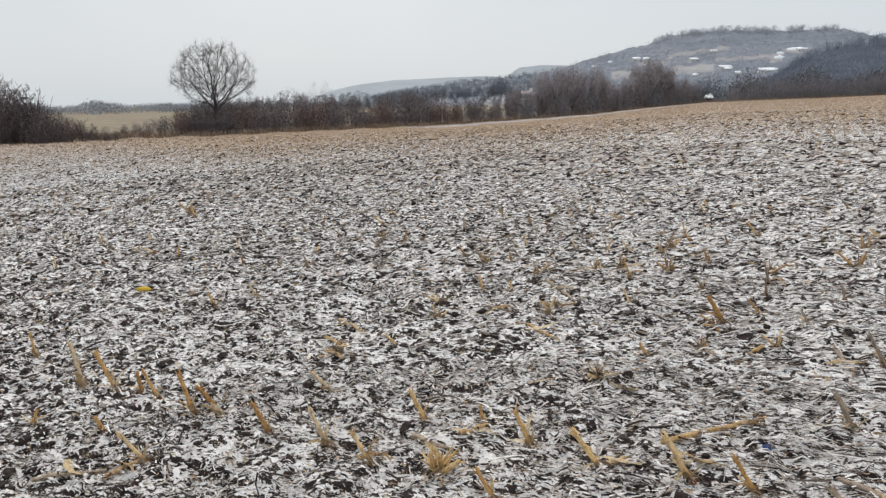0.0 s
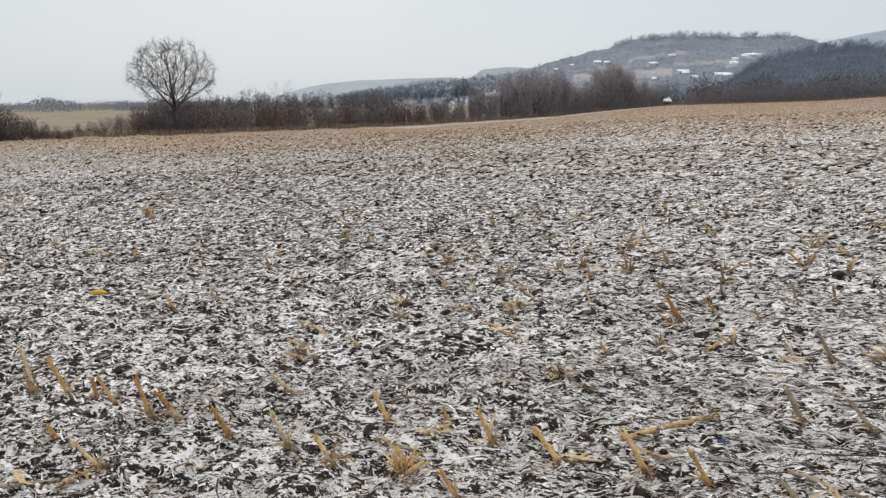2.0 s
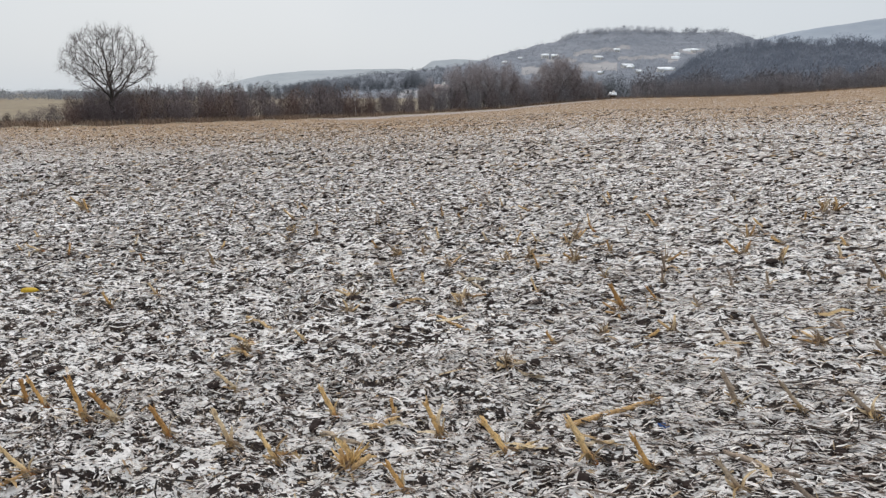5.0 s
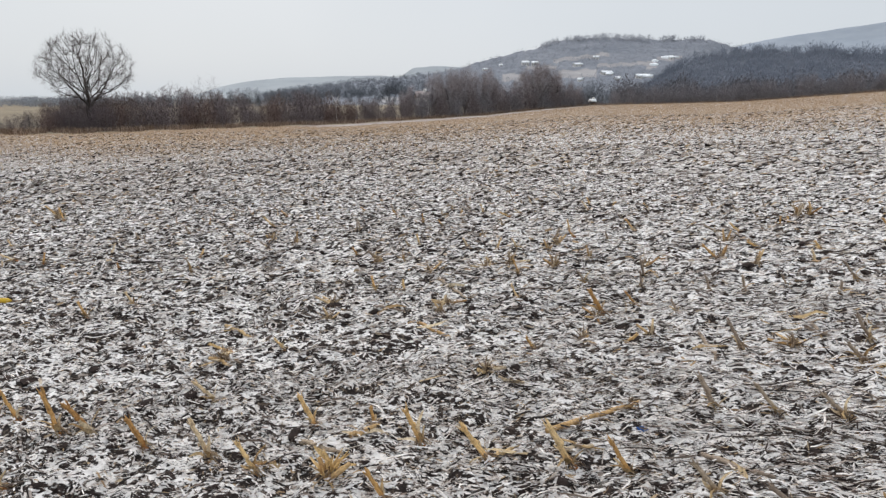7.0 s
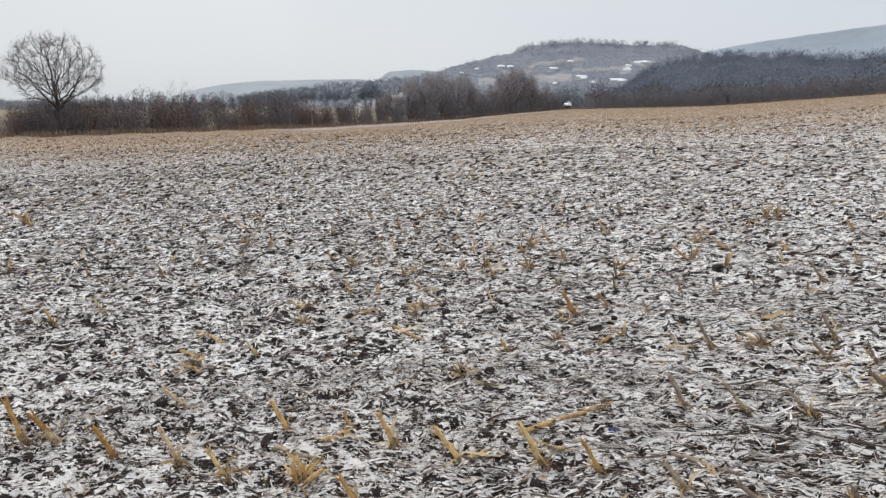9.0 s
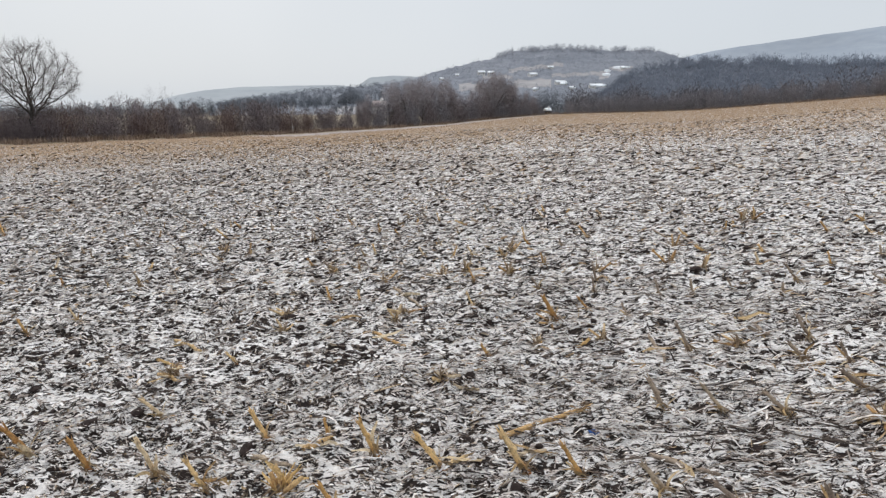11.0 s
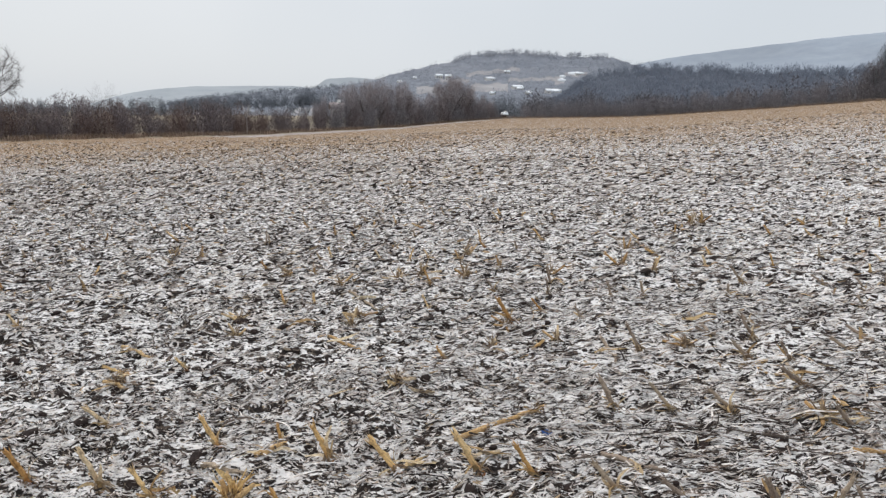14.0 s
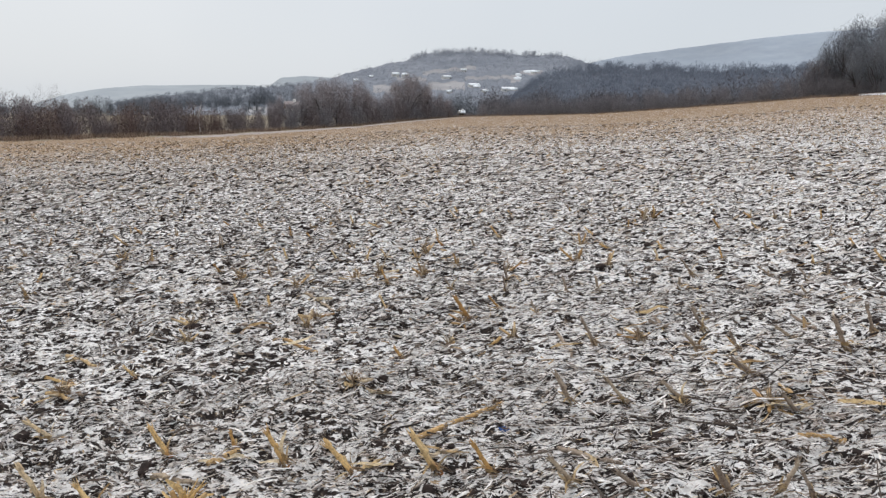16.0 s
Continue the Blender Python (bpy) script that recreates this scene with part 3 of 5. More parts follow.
# ---- houses ----
def house(x, y, z, width, depth, height, turn, label, roofing=None, walling=None):
    """A small gabled house with snow on its roof."""
    ob = empty("house", label, "house", "scattered houses")
    ob.matrix_world = pose(x, y, z, 0, 0, turn)
    w, d, h, g = width / 2, depth / 2, height, min(height * 0.55, depth * 0.36)
    v = [(-w, -d, -2), (w, -d, -2), (w, d, -2), (-w, d, -2), (-w, -d, h), (w, -d, h), (w, d, h), (-w, d, h), (-w, 0, h + g), (w, 0, h + g)]
    wall = part("wall", mesh("wall", v, [np.array([(0, 1, 5, 4), (2, 3, 7, 6), (1, 2, 6, 5), (3, 0, 4, 7)]), np.array([(5, 6, 9), (7, 4, 8)])]), walling or M_WALL, ob)
    o, tk = 0.5, 0.3
    for sgn in (-1, 1):
        lo, hi = (sgn * (d + o), h - o * g / d), (0.0, h + g)
        rv = [(-w - o, lo[0], lo[1]), (w + o, lo[0], lo[1]), (w + o, hi[0], hi[1]), (-w - o, hi[0], hi[1])]
        rv += [(a, b, c + tk) for a, b, c in rv]
        part("roof", mesh("roof", rv, np.array([(0, 1, 2, 3), (7, 6, 5, 4), (0, 4, 5, 1), (1, 5, 6, 2), (2, 6, 7, 3), (3, 7, 4, 0)])), roofing or M_SNOW, ob, "tiled roof slope" if roofing else "roof slope under snow")
    for k in range(3):
        cx, s, lo, hi = (k - 1) * width * 0.3, min(0.4, width * 0.06), min(1.0, height * 0.3), min(2.3, height * 0.68)
        wv = [(cx - s, -d - 0.05, lo), (cx + s, -d - 0.05, lo), (cx + s, -d - 0.05, hi), (cx - s, -d - 0.05, hi)]
        wv += [(a, b + 0.2, c) for a, b, c in wv]
        part("window", mesh("window", wv, np.array([(0, 1, 2, 3), (7, 6, 5, 4), (0, 4, 5, 1), (1, 5, 6, 2), (2, 6, 7, 3), (3, 7, 4, 0)])), M_PANE, wall)
    cv = [(w * 0.4 + a * 0.35, b * 0.35, c) for c in (h + g * 0.5, h + g + 0.9) for a, b in ((-1, -1), (1, -1), (1, 1), (-1, 1))]
    part("chimney", mesh("chimney", cv, np.array([(0, 1, 5, 4), (1, 2, 6, 5), (2, 3, 7, 6), (3, 0, 4, 7), (4, 5, 6, 7)])), M_WALL, ob)


def at_sight(h, az, el):
    """The place on a hill that shows at this bearing and height in degrees."""
    s = np.linspace(0, 1, 400)
    p, e = on_hill(h, np.full(400, az), s)
    return p[int(np.argmin(np.abs(e - el)))]


for az, el, wd, dp, ht, turn in [(16.0, 1.62, 12, 9, 3.2, 12), (16.45, 1.58, 8, 7, 3, -20), (13.0, 1.95, 10, 8, 3, 20), (13.3, 1.85, 6, 6, 2.6, -10), (14.0, 1.5, 5, 5, 2.6, 25),
                                 (6.15, 2.85, 8, 7, 3.4, 10), (7.0, 2.85, 7, 6, 3, -15), (2.7, 2.35, 5, 5, 2.8, 25), (4.05, 2.7, 4, 4, 2.6, 0), (10.6, 2.68, 9, 7, 2.8, 30),
                                 (12.1, 3.28, 6, 5, 2.6, 5), (10.9, 1.45, 4.5, 4, 2.4, -25), (18.3, 3.15, 9, 6, 2.6, 15)]:
    x, y, z = at_sight(h_main, az, el)
    house(float(x), float(y), float(z), wd, dp, ht, turn - az, "small pale plastered house with snow on its gabled roof")
x, y = polar(12.0, 290)
house(float(x), float(y), float(land(x, y)), 1.9, 1.7, 3.7, 8, "low grey wooden shed with snow on its gabled roof", None, M_BARK)
x, y = polar(-2.75, 175)
house(float(x), float(y), float(land(x, y)), 3.0, 3.4, 5.0, 12, "pale house with a faded tile roof among trees behind the hedge", M_ROOF)
for az, el, wd in [(18.0, 3.3, 13), (16.85, 2.75, 8), (16.9, 3.05, 6)]:
    x, y, z = at_sight(h_main, az, el)
    a = np.linspace(0, 2 * math.pi, 20, endpoint=False)
    rr = wd / 2 * (1 + 0.3 * np.sin(3 * a + az) + 0.15 * np.sin(7 * a))
    px, py = x + rr * np.cos(a), y + rr * np.sin(a) * 1.4
    pa, ps = bearing(px, py), (np.hypot(px, py) - h_main[2]) / (h_main[3] - h_main[2])
    top, _ = on_hill(h_main, pa, ps)
    mid = np.array([[x, y, z + 2.5]])
    v = np.concatenate([top + [0, 0, 1.6], top - [0, 0, 3], mid])
    k = np.arange(20)
    k2 = (k + 1) % 20
    thing("snow_field", mesh("snow_field", v, [np.stack([k + 20, k2 + 20, k2, k], -1), np.stack([k, k2, np.full(20, 40)], -1)], True), M_SNOW,
          "patch of open snow in a clearing on the hill", "snow", "structure")


# ---- bare trees and shrubs ----
def grow(out, rng, p, d, length, radius, level, counts, spread, lift, wander=0.17):
    """Adds a branch and all that grows from it to out[level]."""
    steps = 5 if level < 2 else 3
    pts, dirs = [p], [d]
    for k in range(steps):
        d = d + rng.normal(size=3) * wander + np.array([0, 0, lift])
        d /= np.linalg.norm(d)
        p = p + d * length / steps
        pts.append(p)
        dirs.append(d)
    end = radius * (0.35 if level < len(counts) else 0.25)
    out.setdefault(level, []).append((np.array(pts), np.linspace(radius, end, steps + 1)))
    if level >= len(counts):
        return
    for k in range(counts[level]):
        f = 0.22 + 0.78 * (k + rng.uniform(0.2, 0.9)) / counts[level]
        i = min(int(f * steps), steps - 1)
        start = pts[i] + (pts[i + 1] - pts[i]) * (f * steps - i)
        side = np.cross(dirs[i + 1], rng.normal(size=3))
        side /= np.linalg.norm(side) + 1e-9
        ang = rng.uniform(spread * 0.6, spread * 1.25)
        nd = dirs[i + 1] * math.cos(ang) + side * math.sin(ang)
        rad = radius * (1 - 0.65 * f)
        grow(out, rng, start, nd, length * rng.uniform(0.38, 0.62) * (1.15 - 0.45 * f), max(rad * 0.55, 0.006), level + 1, counts, spread, lift, wander)


def limbs_mesh(name, out, levels, sides, thin=1.0):
    pairs = []
    for lv in levels:
        if lv in out:
            P = np.array([b[0] for b in out[lv]])
            R = np.array([b[1] for b in out[lv]]) * thin
            pairs.append(tubes(P, R, sides if lv < 2 else 3))
    v, f = joined(pairs)
    return mesh(name, v, f, True)


def dome_twigs(g, n, wide, height, low, size, radius, lobes=9):
    """Twigs that fill an uneven crown of several rounded lobes: starts and ends."""
    a, u = g.uniform(0, 2 * math.pi, lobes), g.uniform(-0.8, 1, lobes)
    c = np.stack([np.cos(a) * np.sqrt(1 - u * u), np.sin(a) * np.sqrt(1 - u * u), u], -1) * g.uniform(0.3, 0.62, (lobes, 1))
    c[0] = [0, 0, 0.1]
    own = np.concatenate([[0.6], g.uniform(0.3, 0.5, lobes - 1)])
    pick = g.choice(lobes, n, p=own ** 2 / (own ** 2).sum())
    d = g.normal(size=(n, 3))
    d /= np.linalg.norm(d, axis=1, keepdims=True)
    p = c[pick] + d * (own[pick] * g.uniform(0, 1, n) ** 0.42)[:, None]
    p = p * [wide / 2, wide / 2, (height - low) / 2] + [0, 0, low + (height - low) / 2]
    p[:, 2] *= height / np.quantile(p[:, 2], 0.985)
    p[:, 2] = np.where(p[:, 2] < 0, g.uniform(0, 0.3, n) * height, p[:, 2])
    way = d * [0.6, 0.6, 0.4] + g.normal(0, 0.45, (n, 3)) + [0, 0, 0.6]
    way /= np.linalg.norm(way, axis=1, keepdims=True)
    ln = size * g.uniform(0.5, 1.2, (n, 1))
    side = np.cross(way, g.normal(size=(n, 3)))
    side *= radius * g.uniform(0.7, 1.5, (n, 1)) / np.linalg.norm(side, axis=1, keepdims=True)
    v = np.stack([p - way * ln / 2 - side, p - way * ln / 2 + side, p + way * ln / 2 + side * 0.4, p + way * ln / 2 - side * 0.4], 1)
    return v.reshape(-1, 3), np.arange(n * 4).reshape(-1, 4)


def tree_meshes(seed, height, stems, counts, trunk_share=0.2, spread=0.75, lean=0.8, lift=0.05, girth=0.02, thin=1.0, fill=0, wide=0.0, limb=0.74, fine=0.014, wander=0.17, low=0.05):
    """The trunk with its limbs, and the crown of twigs, of a bare tree."""
    g = np.random.default_rng(seed)
    out = {}
    th = height * trunk_share
    out[0] = [(np.array([[0, 0, -0.4], [0.02, 0, th * 0.25], [0, 0.03, th * 0.5], [-0.03, 0, th * 0.75], [0.02, 0.02, th], [0.0, 0.0, th * 1.25]]),
               height * girth * np.array([1.5, 1.1, 1.0, 0.95, 0.85, 0.5]))]
    for k in range(stems):
        a = 2 * math.pi * (k * 0.382 + g.uniform(-0.06, 0.06))
        tilt = lean * ((k + 0.35) / stems) ** 0.7
        d = np.array([math.cos(a) * math.sin(tilt), math.sin(a) * math.sin(tilt), math.cos(tilt)])
        start = np.array([0, 0, th * g.uniform(0.7, 1.15)])
        long = (height - th) * limb * (1 - 0.28 * tilt / 1.1) * g.uniform(0.92, 1.08)
        grow(out, g, start, d, long, height * girth * g.uniform(0.42, 0.62), 1, counts, spread, lift, wander)
    last = max(out)
    trunk = limbs_mesh("trunk", out, [0, 1, 2], 6, thin)
    pairs = [tubes(np.array([b[0] for b in out[lv]]), np.array([b[1] for b in out[lv]]) * thin, 3) for lv in range(3, last + 1)]
    if fill:
        pairs.append(dome_twigs(g, fill, wide, height * 0.96, low * height, height * 0.065, fine))
    v, f = joined(pairs)
    return trunk, mesh("crown", v, f, True)


def stand(meshes, bark, twig, x, y, z, turn, size, label, group="", name="tree"):
    ob = empty(name, label, "tree", group)
    part("trunk", meshes[0], bark, ob)
    part("crown", meshes[1], twig, ob, "bare twigs")
    ob.matrix_world = pose(x, y, z, 0, 0, turn) @ Matrix.Scale(size, 4)
    return ob


def spread_tree(seed):
    """A broad bare tree whose limbs fork their way outwards through a rounded crown."""
    g = np.random.default_rng(seed)
    n = 1500
    d = g.normal(size=(n, 3))
    d /= np.linalg.norm(d, axis=1, keepdims=True)
    a = np.arctan2(d[:, 1], d[:, 0])
    r = g.uniform(0.04, 1, n) ** 0.42 * (1 + 0.05 * np.sin(3 * a + 1) + 0.05 * np.sin(5 * a + 4 * d[:, 2]))
    goal = d * r[:, None] * np.where(d[:, 2:] > 0, [[4.5, 4.5, 3.95]], [[4.5, 4.5, 2.75]]) + [0, 0, 5.55]
    nodes, up = [np.array([0, 0, -0.4])], [-1]
    for z in np.arange(0.0, 2.1, 0.3):
        nodes.append(np.array([0.05 * math.sin(z * 2), 0.05 * math.cos(z * 3), z]))
        up.append(len(nodes) - 2)
    step = 0.27
    for turn in range(60):
        P = np.array(nodes)
        gap = np.linalg.norm(goal[:, None] - P[None], axis=2)
        near = gap.argmin(1)
        alive = gap[np.arange(len(goal)), near] > 0.48
        goal, near = goal[alive], near[alive]
        if len(goal) == 0:
            break
        pull = np.zeros_like(P)
        w = goal - P[near]
        np.add.at(pull, near, w / np.linalg.norm(w, axis=1, keepdims=True))
        for i in np.unique(near):
            v = pull[i] / (np.linalg.norm(pull[i]) + 1e-9) + g.normal(0, 0.19, 3) + [0, 0, 0.05]
            nodes.append(P[i] + step * v / np.linalg.norm(v))
            up.append(int(i))
    P, up = np.array(nodes), np.array(up)
    load, kids = np.zeros(len(P)), np.bincount(up[1:], minlength=len(P))
    for i in range(len(P) - 1, 0, -1):
        load[i] += kids[i] == 0
        load[up[i]] += load[i]
    R = 0.0115 * load ** 0.58
    R[:3] *= [1.35, 1.15, 1.05]
    # Each chain runs from a fork to the tip of its stoutest way on.
    chains, heir = [], {}
    for i in range(1, len(P)):
        if up[i] not in heir or load[i] > load[heir[up[i]]]:
            heir[up[i]] = i
    for i in range(1, len(P)):
        if heir[up[i]] != i or up[i] == 0:
            run = [up[i], i]
            while run[-1] in heir:
                run.append(heir[run[-1]])
            chains.append(run)
    stout, fine = [], []
    for run in chains:
        rad = R[run].copy()
        rad[0] = min(rad[0], rad[1] * 1.1)
        (stout if rad[1] > 0.034 else fine).append(tubes(P[run][None], rad[None], 6 if rad[1] > 0.034 else 3))
    # Fine twigs at the outer ends.
    ends = np.flatnonzero(load <= 3)
    base = np.repeat(ends, 7)
    out = P[base] - P[up[base]]
    out /= np.linalg.norm(out, axis=1, keepdims=True)
    way = out + g.normal(0, 0.45, out.shape) + [0, 0, 0.2]
    way /= np.linalg.norm(way, axis=1, keepdims=True)
    ln = g.uniform(0.3, 0.85, (len(base), 1))
    mid = P[base] + way * ln * 0.5 + g.normal(0, 0.03, out.shape)
    fine.append(tubes(np.stack([P[base], mid, P[base] + way * ln + [0, 0, 0.05]], 1), np.tile([0.0062, 0.005, 0.003], (len(base), 1)), 3))
    v, f = joined(stout)
    v2, f2 = joined(fine)
    return mesh("trunk", v, f, True), mesh("crown", v2, f2, True)


x, y = polar(-29.6, 73.5)
FIELD_TREE = spread_tree(11)
stand(FIELD_TREE, M_BARK, M_TWIG, float(x), float(y), float(land(x, y)), 40, 1.0,
      "tall bare field tree with a wide rounded crown at the hedge")

def top_height(az, r, el):
    """Height of a plant at this bearing and distance whose top shows this many degrees above the eye's level."""
    x, y = polar(az, r)
    return 1.5 + r * math.tan(radians(el)) - float(land(x, y))


GROVE = [tree_meshes(s, 8.0, 7, (0, 7, 5), 0.12, 0.6, 0.75, 0.05, 0.016, 1.1, 5200, w, 0.62, 0.009, 0.17, -0.15) for s, w in ((21, 5.4), (22, 4.4), (23, 6.2))]
for k, (az, off, el) in enumerate([(-4.4, 9, 0.7), (-3.8, 11, 1.2), (-3.0, 9, 0.75), (-1.9, 9, 2.15), (-1.2, 12, 2.25), (-0.3, 9, 2.55), (0.4, 13, 2.5), (1.0, 8, 2.75), (1.8, 12, 2.3), (2.5, 9, 2.3), (3.15, 12, 2.6),
                                   (3.7, 9, 1.8), (4.5, 10, 1.35), (5.3, 9, 1.5), (6.1, 10, 2.45), (6.7, 13, 2.75), (7.3, 9, 3.05), (7.9, 12, 2.95), (8.5, 9, 2.7), (9.1, 11, 2.05), (10.1, 10, 1.5),
                                   (10.8, 10, 1.1), (-22.4, 27, 0.8), (-19.9, 28, 0.7)]):
    r = float(edge_far(az)) + off
    x, y = polar(az, r)
    hgt = top_height(az, r, el)
    stand(GROVE[k % 3], M_BARK, M_GROVE, float(x), float(y), float(land(x, y)), k * 67, hgt / 7.9, "bare dark tree in the thicket along the field", "thicket trees")

SPARSE = tree_meshes(24, 8.0, 5, (0, 6, 4), 0.2, 0.5, 0.5, 0.06, 0.012, 0.9, 260, 3.6, 0.7, 0.007)
for az, el in ((-21.6, 1.7), (-20.5, 1.8)):
    x, y = polar(az, 103)
    stand(SPARSE, M_BARK, M_SHRUBGREY, float(x), float(y), float(land(x, y)), az * 40, top_height(az, 103, el) / 7.6, "thin sparse young tree standing above the hedge", "young trees")

DARK = [tree_meshes(s, 11.0, 9, (0, 8, 6), 0.1, 0.55, 0.6, 0.06, 0.016, 1.1, 6500, 7.4, 0.62, 0.012, 0.17, -0.1) for s in (31, 32)]
for k, (az, off, hgt) in enumerate([(40.6, 9, 9.5), (41.2, 12, 12.5), (42.0, 9, 13.5), (43.2, 12, 13.5), (44.4, 9, 13.5), (45.6, 12, 14), (47, 9, 14), (48.5, 12, 13),
                                    (41.9, 16, 12), (43.8, 17, 14), (42.7, 5, 9), (44.0, 5, 10)]):
    x, y = polar(az, float(edge_far(az)) + off)
    stand(DARK[k % 2], M_BARK, M_DARKTWIG, float(x), float(y), float(land(x, y)), k * 83, hgt / 11.2, "tall dense dark tree at the corner of the field", "corner trees")


# Lone trees and clumps on the plain and on the hill's foot behind the hedge.
AFAR = [tree_meshes(s, 10.0, 6, (0, 6, 4), 0.12, 0.6, 0.75, 0.05, 0.018, 1.2, 2300, w, 0.55, 0.046, 0.17, -0.45) for s, w in ((61, 12.0), (62, 10.5), (63, 13.5))]
for k, (az, r, el) in enumerate([(-26.4, 400, 0.45), (-25.2, 420, 0.6), (-24.0, 400, 0.7), (-22.9, 430, 0.8), (-19.2, 420, 0.75), (-18.4, 440, 0.8), (-17.6, 430, 0.95), (-16.8, 440, 0.8), (-15.9, 420, 0.75),
                                 (-14.9, 430, 0.95), (-13.9, 420, 0.85), (-13.0, 440, 0.9), (-12.1, 430, 0.75)]):
    x, y = polar(az, r)
    stand(AFAR[k % 3], M_BARK, M_FLANKTREE, float(x), float(y), float(land(x, y)), k * 59, top_height(az, r, el) / 9.9, "dark bare tree on the plain behind the hedge", "plain trees")
for k, (az, low, el) in enumerate([(-15.6, -0.25, 0.7), (-15.0, -0.2, 0.85), (-14.4, -0.2, 0.8), (-13.8, -0.2, 0.95), (-13.1, -0.15, 0.9), (-12.5, -0.1, 1.0), (-11.8, -0.1, 1.0), (-9.0, 0.0, 1.0), (-8.3, 0.3, 1.3), (-7.1, 0.4, 1.3), (-11.2, 0.0, 1.1), (-10.7, 0.1, 1.25), (-10.2, 0.1, 1.2), (-9.5, 0.0, 0.8), (-8.7, 0.1, 0.95), (-8.0, 0.1, 1.05), (-7.4, 0.1, 0.9), (-6.8, 0.2, 0.75), (-6.3, 0.25, 1.15),
                                   (-5.9, 0.3, 1.5), (-5.5, 0.35, 1.75), (-5.1, 0.35, 1.78), (-4.7, 0.3, 1.6), (-4.3, 0.3, 1.25), (-3.8, 0.2, 0.9)]):
    p = at_sight(h_main, az, low)
    hgt = 1.5 + math.hypot(p[0], p[1]) * math.tan(radians(el)) - p[2]
    stand(AFAR[k % 3], M_BARK, M_FLANKTREE, float(p[0]), float(p[1]), float(p[2]), k * 71, hgt / 9.9, "dark rounded bare tree at the foot of the hill", "hill foot trees")
for k in range(26):
    az, low = -16.2 + k * 0.5 + rng.uniform(-0.15, 0.15), rng.uniform(-0.3, 0.25)
    p = at_sight(h_main, az, low)
    hgt = math.hypot(p[0], p[1]) * math.tan(radians(rng.uniform(0.55, 0.95)))
    stand(AFAR[k % 3], M_BARK, M_FLANKTREE, float(p[0]), float(p[1]), float(p[2]), k * 97, hgt / 9.9, "dark rounded bare tree at the foot of the hill", "hill foot trees")
for k, (az, r, el) in enumerate([(9.6, 330, 1.0), (10.3, 315, 1.3), (11.0, 325, 1.15), (11.6, 318, 1.4), (12.3, 330, 1.5), (12.9, 316, 1.2), (13.5, 330, 1.35), (14.2, 320, 1.2), (15.0, 325, 1.45), (15.8, 318, 1.3)]):
    x, y = polar(az, r)
    stand(AFAR[k % 3], M_BARK, M_FLANKTREE, float(x), float(y), float(land(x, y)), k * 83, top_height(az, r, el) / 9.9, "dark bare tree in the hollow before the hill", "hollow trees")


def shrub_mesh(seed, height, wide, twigs):
    """A thicket of stems under a rounded mass of twigs."""
    g = np.random.default_rng(seed)
    stems = 16
    foot = np.stack([g.normal(0, wide * 0.22, stems), g.normal(0, wide * 0.22, stems), np.full(stems, -0.1)], -1)
    tip = foot * [1.9, 1.9, 0] + np.stack([0 * foot[:, 0], 0 * foot[:, 0], g.uniform(0.5, 0.95, stems) * height], -1)
    mid = (foot * 1.2 + tip * 0.8) / 2 + g.normal(0, 0.1, (stems, 3))
    v, f = joined([tubes(np.stack([foot, mid, tip], 1), np.tile([0.035, 0.024, 0.01], (stems, 1)), 4),
                   dome_twigs(g, twigs, wide, height, -height * 0.45, 0.34, 0.0145, 7)])
    return mesh("twigs", v, f, True)


SHRUBS = [shrub_mesh(s, 3.6, 3.8, 2000) for s in (41, 42, 43, 44)]
BROWN = []
for me in SHRUBS:
    me.materials.append(M_SHRUB)
    g = me.copy()
    g.materials.clear()
    g.materials.append(M_SHRUBRED)
    BROWN.append(g)
DUSKY, DEEP = [], []
for me in SHRUBS:
    g = me.copy()
    g.materials.clear()
    g.materials.append(M_SHRUBGREY)
    DUSKY.append(g)
    g = me.copy()
    g.materials.clear()
    g.materials.append(M_DEEPTWIG)
    DEEP.append(g)


def shrub(az, r, hgt, k, label="leafless purple-brown shrub in the hedge along the field", group="hedge shrubs"):
    x, y = polar(az, r)
    tone = math.sin(az * 1.1) + 0.6 * math.sin(az * 2.7 + 1)
    ob = thing("shrub", (DEEP if az < -36 else DUSKY if az > 12 or (az > -3.6 and k % 2) else BROWN if tone > 0.45 and az < -5 else SHRUBS)[k % 4], M_SHRUB, label, "shrub", "", group)
    ob.matrix_world = pose(float(x), float(y), float(land(x, y)), 0, 0, k * 77) @ Matrix.Diagonal((hgt / 3.6 * 1.15, hgt / 3.6 * 1.15, hgt / 3.6, 1))


k = 0


